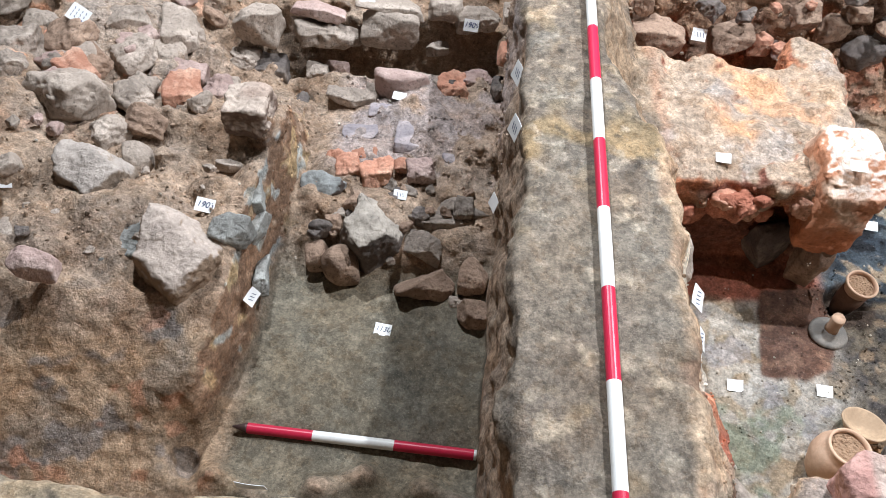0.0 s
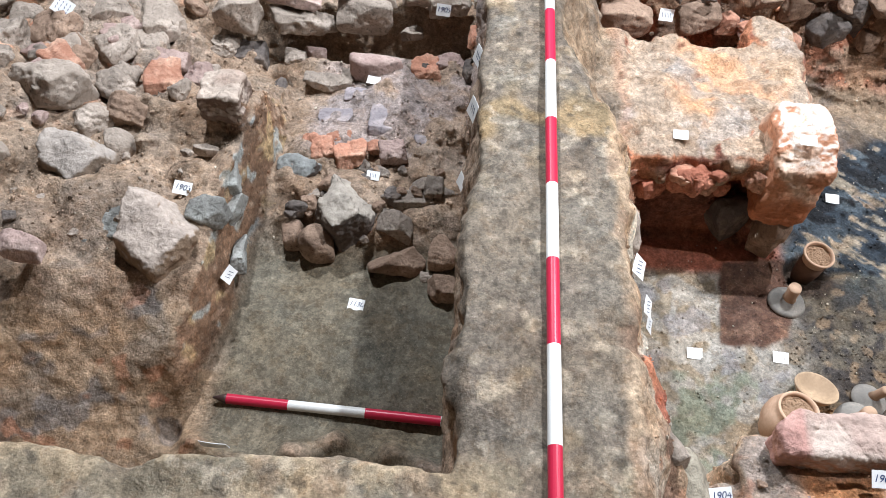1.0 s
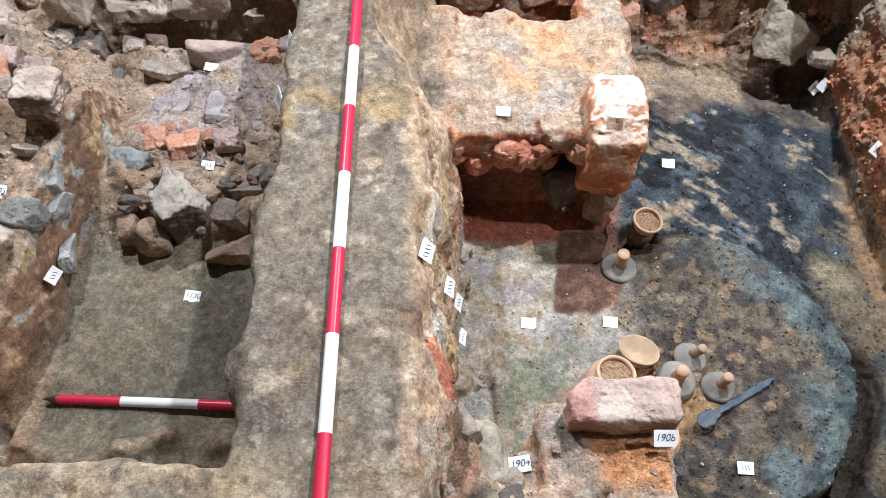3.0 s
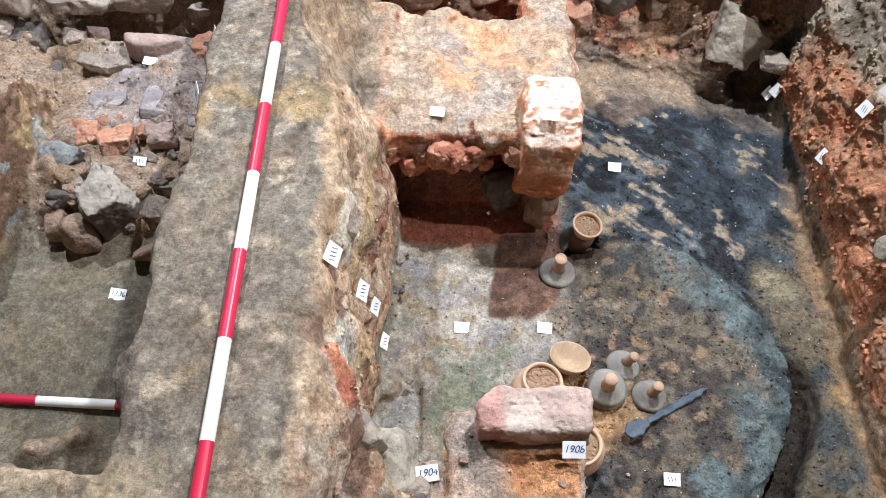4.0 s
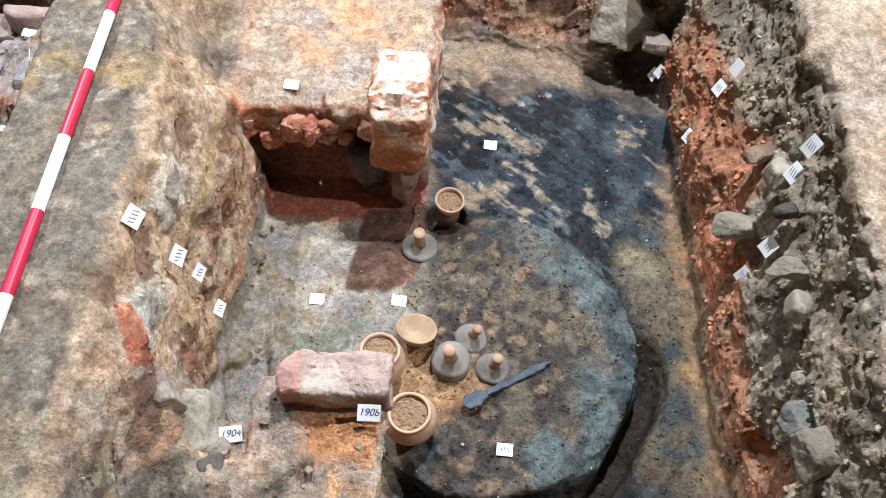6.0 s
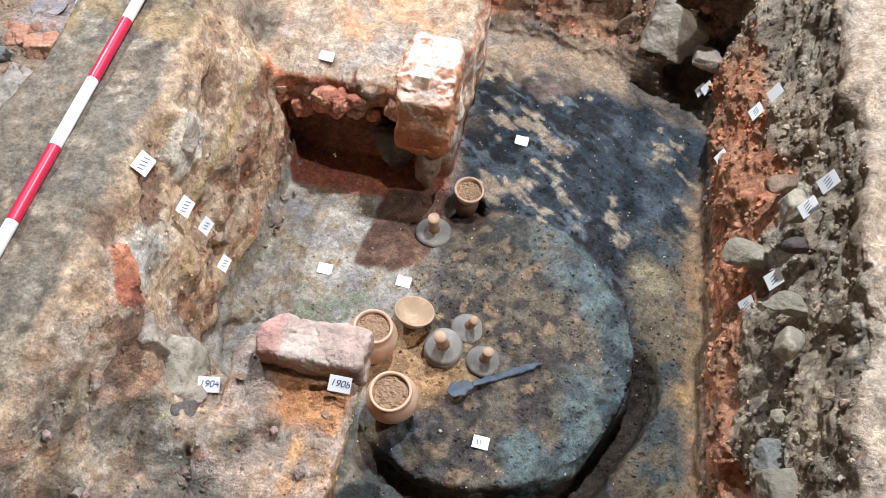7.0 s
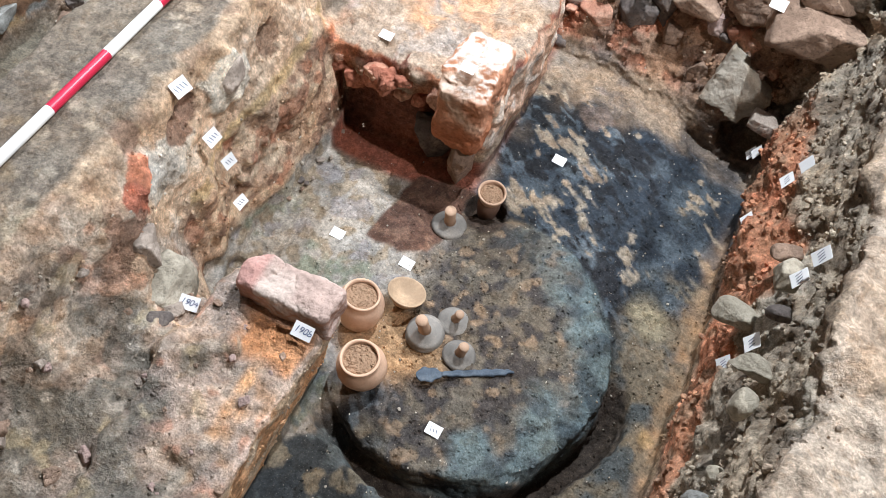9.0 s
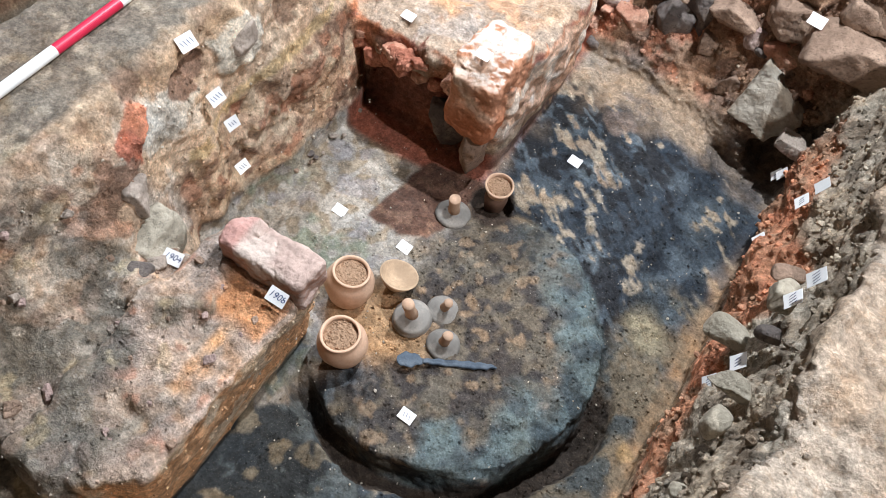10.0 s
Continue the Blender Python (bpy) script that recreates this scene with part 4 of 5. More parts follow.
# ---- pottery ----
def pot(at, rim, belly, height, tilt, seed, label, fill=0.9, shaded_to=0.0):
    thing = empty("pot", pose(*at, *tilt, 0), label, "pot", "pots on the pit floor")
    i = rim * 0.88
    part("vessel", lathe([(0, 0), (belly * 0.62, 0), (belly * 0.8, height * 0.15), (belly, height * 0.5), (belly * 0.98, height * 0.68), (belly * 0.86, height * 0.84), (rim * 0.96, height * 0.92),
                          (rim * 1.01, height * 0.965), (rim, height), (i, height), (i * 0.98, height * 0.9), (belly * 0.86, height * 0.6), (0, height * 0.5)], 48, 0.012, seed), POT, thing)
    # shell up to this share of the height, darkened in place of shade
    if shaded_to:
        part("sooty_body", lathe([(0, 0.001), (belly * 0.66, 0.001), (belly * 0.84, height * 0.15), (belly * 1.03, height * 0.5), (belly * 1.02, height * shaded_to), (0, height * shaded_to)], 40, 0.014, seed), SHADE_CLAY, thing, "dark reddish lower body, its shade put into the colour")
    bm = bmesh.new()
    v, f = BALLS[4]
    vs = [bm.verts.new((x * i * 0.99, y * i * 0.99, height * fill + 0.004 * z + 0.004 * (noise.noise((x * 5, y * 5, seed)) + noise.noise((x * 12, y * 12, seed))))) for x, y, z in v]
    for t in f:
        bm.faces.new([vs[k] for k in t])
    rs = random.Random(seed)
    for _ in range(110):
        a, q = rs.uniform(0, 6.28), i * 0.85 * math.sqrt(rs.random())
        m = Matrix.Translation((q * math.cos(a), q * math.sin(a), height * fill + 0.005)) @ Matrix.Diagonal((1, 0.8, 0.6, 1))
        bmesh.ops.create_icosphere(bm, subdivisions=1, radius=rs.uniform(0.0014, 0.0038), matrix=m @ Matrix.Rotation(rs.uniform(0, 3), 4, "X"))
    part("earth_fill", bm, GRITS, thing, "crumbly ochre earth filling", smooth=False)
    return thing


pot((0.700, 0.362, -0.665), 0.053, 0.071, 0.145, (-4, 4), 3, "buff clay pot filled with crumbly earth beside the slab")
pot((0.803, 0.213, -0.665), 0.055, 0.07, 0.138, (4, -3), 4, "buff clay pot filled with crumbly earth at the wall foot")
pot((0.880, 0.912, -0.715), 0.046, 0.037, 0.155, (3, 2), 5, "small pale clay cup sunk into the charred floor", 0.9, 0.76)


def lid(at, radius, tilt, seed, mat, label, knob=0.05, lean=(0, 0), stacked=False, knob_radius=0.0165):
    thing = empty("knobbed_cover", pose(*at, *tilt, 0), label, "cover", "covers on the charred floor")
    z = 0.0
    if stacked:
        part("lower_cover", lathe([(0, 0), (radius, 0.0), (radius * 1.02, 0.006), (radius * 0.9, 0.014), (radius * 0.5, 0.02), (0, 0.022)], 44, 0.02, seed + 9), mat, thing, "second lid beneath")
        z = 0.016
    part("plate", lathe([(0, z), (radius * 0.94, z), (radius * 0.97, z + 0.006), (radius * 0.82, z + 0.013), (radius * 0.45, z + 0.022), (knob_radius * 1.3, z + 0.027), (0, z + 0.028)], 44, 0.015, seed), mat, thing)
    k = part("knob", lathe([(0, 0), (knob_radius * 1.15, 0), (knob_radius * 0.9, knob * 0.4), (knob_radius, knob * 0.9), (knob_radius * 0.93, knob), (0, knob + 0.001)], 28, 0.03, seed + 5), KNOB, thing, "pale stump-like clay knob")
    k.matrix_basis = pose(0, 0, z + 0.018, *lean, 0)
    return thing


lid((0.905, 0.398, seat(0.905, 0.398, 0.05, share=60) - 0.002), 0.057, (4, -3), 11, GREY_POT, "grey clay lid with tall pale knob, lying on another lid", 0.085, (6, -4), True, 0.018)
lid((0.962, 0.472, seat(0.962, 0.472, 0.05, share=50) - 0.004), 0.05, (-3, 3), 12, GREY_POT, "grey clay lid with small knob, half sunk in earth", 0.062, (8, 10), False, 0.0135)
lid((1.022, 0.378, seat(1.022, 0.378, 0.05, share=50) - 0.003), 0.05, (3, 2), 13, GREY_POT, "grey clay lid with short reddish knob", 0.055, (-6, 6), False, 0.015)
lid((0.800, 0.785, seat(0.8, 0.785, 0.05, share=60) - 0.002), 0.058, (-2, 2), 14, GREY_POT, "grey clay lid with buff knob near the oven block", 0.068, (2, -5), False, 0.019)


def dish(at, radius, tilt, seed, label):
    thing = empty("dish", pose(*at, *tilt, 0), label, "dish", "pots on the pit floor")
    part("bowl", lathe([(0, -0.03), (radius * 0.55, -0.03), (radius * 0.8, -0.012), (radius, 0.008), (radius * 0.98, 0.012), (radius * 0.9, 0.009), (radius * 0.6, -0.01), (0, -0.016)], 44, 0.015, seed), DISH, thing)
    return thing


dish((0.803, 0.472, -0.602), 0.06, (-20, 6), 6, "shallow buff clay dish lying tilted behind the pots")


def spatula():
    """The flat iron tool: leaf blade, narrow shank, thin tip."""
    thing = empty("iron_tool", pose(0.955, 0.272, max(seat(0.965, 0.278, 0.03), seat(1.06, 0.33, 0.03), seat(1.15, 0.385, 0.03)) + 0.004, 0, 0, 29.5), "blue-black corroded iron spatula lying on the charred disc", "iron tool")
    for name, along, label in (("blade", ((-0.016, 0.006), (-0.012, 0.013), (-0.004, 0.019), (0.012, 0.023), (0.028, 0.022), (0.044, 0.015), (0.058, 0.008)), "flat leaf-shaped blade"),
                               ("shank", ((0.055, 0.008), (0.1, 0.009), (0.15, 0.011), (0.2, 0.011), (0.235, 0.009), (0.262, 0.003)), "narrow rusty shank")):
        bm = bmesh.new()
        rings = []
        fine_along = [(a[0] + (b[0] - a[0]) * u, a[1] + (b[1] - a[1]) * u) for a, b in zip(along, along[1:]) for u in (0.0, 0.33, 0.67)] + [along[-1]]
        for k, (x, w) in enumerate(fine_along):
            h = 0.006 if name == "blade" else 0.008
            rings.append([bm.verts.new((x, w * math.cos(a) + 0.002 * math.sin(7 * x * 30), h * math.sin(a) * (0.6 + 0.4 * abs(math.cos(a))))) for a in [2 * math.pi * j / 12 for j in range(12)]])
        for a, b in zip(rings, rings[1:]):
            for j in range(12):
                bm.faces.new((a[j], a[(j + 1) % 12], b[(j + 1) % 12], b[j]))
        bm.faces.new(rings[0])
        bm.faces.new(rings[-1])
        bmesh.ops.subdivide_edges(bm, edges=bm.edges[:], cuts=1, use_grid_fill=True)
        for v in bm.verts:
            v.co += Vector((0, 1, 1)) * 0.0015 * noise.noise(v.co * 60)
        bmesh.ops.recalc_face_normals(bm, faces=bm.faces[:])
        part(name, bm, IRON, thing, label)
    return thing


spatula()


# ---- find cards ----
def lettering(text, size):
    """A mesh of writing in the built-in font, or plain strokes where text is empty."""
    cu = bpy.data.curves.new("writing", "FONT")
    cu.body, cu.size, cu.align_x, cu.align_y, cu.shear = text, size, "CENTER", "CENTER", 0.25
    tmp = new("writing", cu)
    me = bpy.data.meshes.new_from_object(tmp.evaluated_get(bpy.context.evaluated_depsgraph_get()))
    bpy.data.objects.remove(tmp)
    return me


def card(at, normal, spin, text="", bars=0, size=(0.044, 0.033), label="", strokes=3):
    """A small card whose face looks along normal; spin turns it in its own plane."""
    z = Vector(normal).normalized()
    x = Vector((0, 0, 1)).cross(z) if abs(z.z) < 0.95 else Vector((1, 0, 0))
    x = (x - z * x.dot(z)).normalized()
    m = Matrix.Translation(at) @ Matrix((x, z.cross(x), z)).transposed().to_4x4() @ pose(0, 0, 0, 0, 0, spin)
    bm = bmesh.new()
    w, h = size
    bend = 0.0012
    up, down = [], []
    for i in range(5):
        for j in range(4):
            px, py = (i / 4 - 0.5) * w, (j / 3 - 0.5) * h
            pz = bend * ((2 * px / w) ** 2 + 0.6 * px / w * py / h * 4)
            up.append(bm.verts.new((px, py, pz + 0.0005)))
            down.append(bm.verts.new((px, py, pz - 0.0005)))
    for i in range(4):
        for j in range(3):
            a, b, c, d = i * 4 + j, (i + 1) * 4 + j, (i + 1) * 4 + j + 1, i * 4 + j + 1
            bm.faces.new((up[a], up[b], up[c], up[d]))
            bm.faces.new((down[d], down[c], down[b], down[a]))
    edge = [i * 4 for i in range(5)] + [16 + j for j in range(1, 4)] + [i * 4 + 3 for i in (3, 2, 1, 0)] + [2, 1]
    for a, b in zip(edge, edge[1:] + edge[:1]):
        bm.faces.new((down[a], down[b], up[b], up[a]))
    ob = part("find_card", bm, PAPER, smooth=False)
    ob.matrix_world = m
    tagged(ob, label or ("small white find card with a handwritten number" if (text or bars) else "small blank-looking white find card"), "find card", "find cards")
    if text:
        me = lettering(text, h * 0.62)
        me.materials.append(INK)
        t = new("writing", me)
        t.parent = ob
        t.matrix_basis = pose(0, 0.001, 0.0016)
    for k in range(bars):
        b = bmesh.new()
        for s in range(strokes):
            bmesh.ops.create_cube(b, size=1.0, matrix=Matrix.Translation(((s - (strokes - 1) / 2) * w * 0.2, (0.5 - (k + 0.5) / bars) * h * 0.7, 0.0016)) @ Matrix.Rotation(0.3, 4, "Z") @ Matrix.Diagonal((w * 0.035, h * 0.4 / bars, 0.0004, 1)))
        part("writing_bar", b, INK, ob, smooth=False)
    return ob


UP = (0, -0.25, 1)
card((0.505, 0.589, seat(0.505, 0.589, 0.022) + 0.003), UP, -2)
card((0.747, 0.591, seat(0.747, 0.591, 0.022) + 0.003), UP, -4)
card((1.02, 1.2, seat(1.02, 1.2, 0.022) + 0.003), UP, -5)
card((1.053, 0.151, seat(1.053, 0.151, 0.022) + 0.003), UP, -3, bars=1)
card((0.411, 1.071, seat(0.411, 1.071, 0.022, -0.4) + 0.003), UP, -3, size=(0.042, 0.03))
card((0.714, 0.985, -0.172), UP, -3, size=(0.044, 0.032))
card((0.712, 0.086, -0.226), (0.05, -0.5, 0.9), -5, "1908", size=(0.05, 0.036))
card((0.405, 0.055, seat(0.4, 0.06, 0.022, -0.4) + 0.008), (0.1, -0.35, 1), -6, "1904", size=(0.05, 0.036))
card((-0.941, 0.768, seat(-0.941, 0.768, 0.022) + 0.003), (0, -0.6, 1), -8, "1903", size=(0.05, 0.036))
card((-0.806, 0.6, -0.442), (0.85, -0.45, 0.5), 12, bars=1, size=(0.044, 0.036))
card((-0.474, 0.626, seat(-0.474, 0.626, 0.022) + 0.003), UP, -6, "1130", size=(0.046, 0.034))
card((-0.471, 1.025, seat(-0.471, 1.025, 0.022) + 0.003), (0, -0.5, 1), -6, bars=1, size=(0.04, 0.028))
card((-0.519, 1.425, seat(-0.519, 1.425, 0.022) + 0.003), UP, -8, size=(0.044, 0.03))
card((0.190, 0.42, -0.012), (0.8, -0.25, 0.75), 6, bars=1, size=(0.046, 0.04), strokes=4)
card((0.246, 0.425, -0.172), (0.9, -0.2, 0.6), 8, bars=1, size=(0.044, 0.038), strokes=4)
card((0.272, 0.437, -0.267), (0.9, -0.2, 0.5), 4, bars=1, size=(0.04, 0.034))
card((0.292, 0.425, -0.428), (0.9, -0.2, 0.5), 8, bars=1, size=(0.04, 0.034))
BANK = (-0.86, -0.28, 0.45)
card((1.658, 1.1, -0.137), BANK, 6, size=(0.036, 0.044))
card((1.648, 1.123, -0.242), BANK, 4, bars=1, size=(0.036, 0.044))
card((1.625, 1.12, -0.456), BANK, 8, bars=1, size=(0.036, 0.044))
card((1.688, 0.669, 0.045), BANK, 4, bars=1, size=(0.036, 0.048), strokes=4)
card((1.684, 0.661, -0.045), BANK, 4, bars=1, size=(0.036, 0.048), strokes=4)
card((1.670, 0.558, -0.212), BANK, 2, bars=1, size=(0.04, 0.048))
card((1.655, 0.553, -0.347), BANK, 2, bars=1, size=(0.036, 0.045))
card((1.605, 1.54, -0.61), BANK, 2, bars=1, size=(0.036, 0.044))
card((1.615, 1.52, -0.575), BANK, 6, size=(0.036, 0.044))
card((1.448, 1.70, -0.143), (0, -0.6, 1), -4, bars=2, size=(0.05, 0.038), strokes=3)
card((0.473, 1.80, -0.415), (0, -0.9, 0.6), -4, bars=1, size=(0.05, 0.042), strokes=4)
card((-0.309, 1.72, -0.395), (0, -0.9, 0.6), -4, "1909", size=(0.05, 0.04))
card((-0.658, 1.715, -0.33), (0, -0.6, 1), -4, size=(0.05, 0.04))
card((-1.304, 1.82, -0.44), (0, -0.6, 1), -30, bars=1, size=(0.05, 0.04))
card((-1.54, 1.5, -0.31), (0, -0.6, 1), -28, bars=3, size=(0.07, 0.055), strokes=4, label="larger white find card with dotted writing")
card((-1.471, 0.784, -0.285), (0.6, -0.5, 0.8), -30, bars=1, size=(0.045, 0.038))
card((-0.176, 1.1, -0.06), (-0.9, -0.3, 0.3), 4, bars=1, size=(0.05, 0.05))
card((-0.18, 0.88, -0.04), (-0.9, -0.3, 0.3), 4, bars=1, size=(0.05, 0.05))
card((-0.2, 0.96, -0.41), (-0.9, -0.3, 0.3), 4, size=(0.045, 0.045))
card((-0.595, -0.035, -0.012), (0.02, 1, 0.12), 0, size=(0.05, 0.03))
card((0.234, -0.373, -0.178), (0.8, 0.0, 0.6), -20, "101", size=(0.044, 0.034))


# ---- loose earth ----
def scatter(name, count, mask, small, large, label, seed, pale=0.06):
    rs = np.random.RandomState(seed)
    pool = np.flatnonzero(mask)
    pick = pool[rs.randint(0, len(pool), count)]
    v, f = BALLS[1]
    size = small * (large / small) ** (rs.rand(count) ** 2.2)
    shape = rs.uniform(0.6, 1.15, (count, 1, 3)) * size[:, None, None]
    jag = 1 + 0.7 * (rs.rand(count, len(v), 1) - 0.5)
    pts = v[None] * jag * shape + (V[pick] + N[pick] * (size * 0.25)[:, None])[:, None, :] + rs.uniform(-0.003, 0.003, (count, 1, 3))
    faces = f[None] + (np.arange(count) * len(v))[:, None, None]
    tone = COL[pick] * rs.uniform(0.6, 1.5, (count, 1))
    white = rs.rand(count) < pale
    tone[white] = np.array((0.5, 0.45, 0.38)) * rs.uniform(0.8, 1.2, (white.sum(), 1))
    ob = new(name, mesh_from(name, pts.reshape(-1, 3), faces.reshape(-1, 3), SOIL, np.repeat(tone, len(v), 0)))
    ob.data.polygons.foreach_set("use_smooth", np.zeros(len(ob.data.polygons), bool))
    return tagged(ob, label, "loose earth", kind="stuff")


vx, vy, vz = V.T
scatter("bank_lumps", 350, (vx > 1.57) & (vx < 1.8) & (vz > -0.64) & (vz < 0.04) & (vy > -0.6) & (vy < 1.75), 0.006, 0.015, "larger lumps of earth in the bank", 15, 0.0)
scatter("bank_clods", 3500, (vx > 1.57) & (vx < 1.8) & (vz > -0.64) & (vz < 0.06) & (vy > -0.6) & (vy < 1.75), 0.002, 0.011, "crumbly clods of earth clinging to the bank", 5, 0.01)
scatter("charred_crumbs", 6000, (vx > 0.78) & (vx < 1.6) & (vz < -0.58) & (vy > -0.2) & (vy < 1.4) & (N[:, 2] > 0.6), 0.0014, 0.005, "charred crumbs covering the burnt floor", 16, 0.04)
scatter("pit_grit", 6000, (vx > 0.25) & (vx < 1.64) & (vz < -0.58) & (vy > -0.4) & (vy < 1.75) & (N[:, 2] > 0.6), 0.001, 0.0042, "gritty crumbs on the pit floor", 6, 0.1)
scatter("rubble_earth", 8000, (vx < -0.18) & (vy > 0.1) & (vy < 2.0) & (vz < -0.15) & ((vx < -0.85) | (vy > 0.82)) & ((vy > 0.55) | (vx > -0.8)), 0.0015, 0.007, "crumbs of earth among the rubble", 7, 0.03)
scatter("face_crumbs", 5000, (vx > 0.16) & (vx < 0.8) & (vz < -0.03) & (vz > -0.6) & (vy < 1.6) & ((vy < 0.95) | (N[:, 2] < 0.5)), 0.0012, 0.006, "crumbs of earth on the cut faces", 8, 0.05)
scatter("rear_clods", 3500, (vx > 0.15) & (vx < 1.6) & (vz > -0.6) & (vy > 1.66), 0.003, 0.014, "clods of reddish earth in the rear bank", 9, 0.03)


# ---- rubble set in the banks ----
def fill_stones(count, seed, low, high, small, large, height, mats, label):
    rs = random.Random(seed)
    for k in range(count):
        x, y = rs.uniform(low[0], high[0]), rs.uniform(low[1], high[1])
        a = small * (large / small) ** (rs.random() ** 1.6)
        half = (a, a * rs.uniform(0.6, 1.1), a * rs.uniform(0.45, 0.9))
        z = height(x, y, rs)
        stone("rubble_stone", (x, y, z + 0.1 * half[2]), half, rs.uniform(-60, 60), seed * 100 + k, rs.choice(mats), label, "stones set in the banks")


bank_top = lambda x, y, rs: float(left_floor(np.array([x]), np.array([y]))[0]) + 0.005
fill_stones(26, 11, (-1.9, 0.58), (-0.95, 1.0), 0.014, 0.05, bank_top, (STONE, STONE, PINK_STONE, BROWN_STONE, STONE, DARK_STONE), "brown stone set in the rubble bank")
fill_stones(64, 26, (-1.95, 1.0), (-1.02, 1.98), 0.04, 0.1, bank_top, (STONE, STONE, STONE, PINK_STONE, BROWN_STONE, TRENCH_STONE, STONE, STONE, BURNT), "broken stone packed in the rubble slope")
fill_stones(38, 12, (-0.74, 0.84), (-0.22, 1.12), 0.014, 0.038, bank_top, (TRENCH_STONE, DARK_STONE, BROWN_STONE), "small brown stone in the trench rubble")
fill_stones(16, 13, (-0.72, 1.5), (-0.22, 1.62), 0.015, 0.035, bank_top, (STONE, PINK_STONE, DARK_STONE), "small stone behind the hearth")
fill_stones(9, 14, (0.85, 1.72), (1.62, 1.86), 0.022, 0.06, lambda x, y, rs: -0.5 + (y - 1.7) * 2.4 + rs.uniform(-0.05, 0.05), (BURNT, BROWN_STONE, BROWN_STONE, DARK_STONE), "reddish brown stone in the rear bank")
fill_stones(10, 15, (0.25, 1.74), (0.85, 1.86), 0.02, 0.05, lambda x, y, rs: -0.6 + (y - 1.74) * 3.0 + rs.uniform(-0.05, 0.05), (DARK_STONE, BURNT), "dark stone in the rear bank")


def corner_field(p):
    x, y, z = p.T
    rim = ((1.392, -0.35), (1.592, -0.462), (1.512, -0.565), (1.362, -0.525))
    sides = []
    for (xa, za), (xb, zb) in zip(rim, rim[1:] + rim[:1]):
        long = math.hypot(xb - xa, zb - za)
        sides.append(((x - xa) * (za - zb) + (z - za) * (xb - xa)) / long)
    return np.maximum.reduce(sides + [np.abs(y - 1.66 - 0.45 * (z + 0.46)) / 1.1 - 0.03])


carved("corner_slab", corner_field, (1.32, 1.52, -0.62), (1.64, 1.82, -0.3), 0.008,
       lambda p, n: tones(p, (0.36, 0.32, 0.26), ((0.29, 0.24, 0.18), step(-0.1, 0.5, grain(p, 0.06, 18)))),
       "pale three-cornered slab leaning out of the rear bank", "stone", 0.005)


def wedge_stone(name, at, half, turn, tilt, top, side, label, cell=0.009):
    """An angular block whose two front faces meet in an upright edge; the top leans forward. Shade is painted in: sides
    darker than the top.
    """
    turned = np.array(Matrix.Rotation(radians(turn), 3, "Z"))
    cuts = [((0, -tilt, 1), half[2]), ((0.1, 0, -1), half[2]), ((-0.62, -0.78, 0.05), 0.8 * half[1]), ((0.7, -0.7, 0.12), 0.78 * half[1]),
            ((1, 0.15, 0.1), half[0]), ((-1, 0.1, 0.15), half[0]), ((0.1, 1, 0.1), half[1]), ((0.55, 0.5, 0.66), 0.92 * half[0])]

    def field(p):
        q = (p - np.array(at)) @ turned
        return np.maximum.reduce([q @ (np.array(n) / np.linalg.norm(n)) - r for n, r in cuts]) + 0.012 * grain(p, 0.09, 90)

    reach = 1.5 * max(half)
    low, high = [[round((c + k * reach) / cell) * cell for c in at] for k in (-1, 1)]
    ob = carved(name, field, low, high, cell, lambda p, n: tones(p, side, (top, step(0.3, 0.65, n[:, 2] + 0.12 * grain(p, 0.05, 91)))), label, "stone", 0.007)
    return tagged(ob, label, "stone", "rubble stones")


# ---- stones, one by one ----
# brown sides of big_stone are earth; dark sides of the others are painted shade
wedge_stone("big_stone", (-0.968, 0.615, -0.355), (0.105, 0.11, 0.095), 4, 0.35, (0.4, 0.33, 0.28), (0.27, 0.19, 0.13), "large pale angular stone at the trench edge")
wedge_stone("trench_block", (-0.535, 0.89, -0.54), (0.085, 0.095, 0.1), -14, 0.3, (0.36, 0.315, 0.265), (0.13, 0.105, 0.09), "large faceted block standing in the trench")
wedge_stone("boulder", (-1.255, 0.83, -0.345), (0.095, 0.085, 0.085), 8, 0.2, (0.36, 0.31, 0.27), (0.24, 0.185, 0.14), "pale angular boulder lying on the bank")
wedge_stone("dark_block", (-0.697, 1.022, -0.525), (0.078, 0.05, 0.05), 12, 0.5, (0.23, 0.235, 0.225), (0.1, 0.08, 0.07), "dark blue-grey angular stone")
stone("hearth_tile", (-0.63, 1.275, -0.496), (0.062, 0.045, 0.014), 4, 601, HEARTH, "flat purplish grey hearth tile set in clay", "hearth tiles")
stone("hearth_tile", (-0.44, 1.29, -0.494), (0.095, 0.085, 0.014), -6, 602, HEARTH, "broad cracked purplish grey hearth tile", "hearth tiles")
stone("hearth_tile", (-0.33, 1.22, -0.496), (0.05, 0.06, 0.014), 12, 603, HEARTH, "flat purplish grey hearth tile set in clay", "hearth tiles")
stone("hearth_tile", (-0.56, 1.38, -0.496), (0.05, 0.04, 0.012), -10, 604, HEARTH, "flat purplish grey hearth tile set in clay", "hearth tiles")
fill_stones(34, 17, (0.2, -0.45), (0.44, 0.12), 0.008, 0.028, lambda x, y, rs: max(-(x - 0.17) / 0.47, -0.31) - 0.004, (STONE, PINK_STONE, BROWN_STONE, BROWN_STONE), "small stone set in the earth slope")
fill_stones(14, 18, (0.48, -0.4), (0.74, 0.08), 0.006, 0.018, lambda x, y, rs: -0.277, (PINK_STONE, BROWN_STONE, PINK_STONE), "small clay fragment on the wall stump")
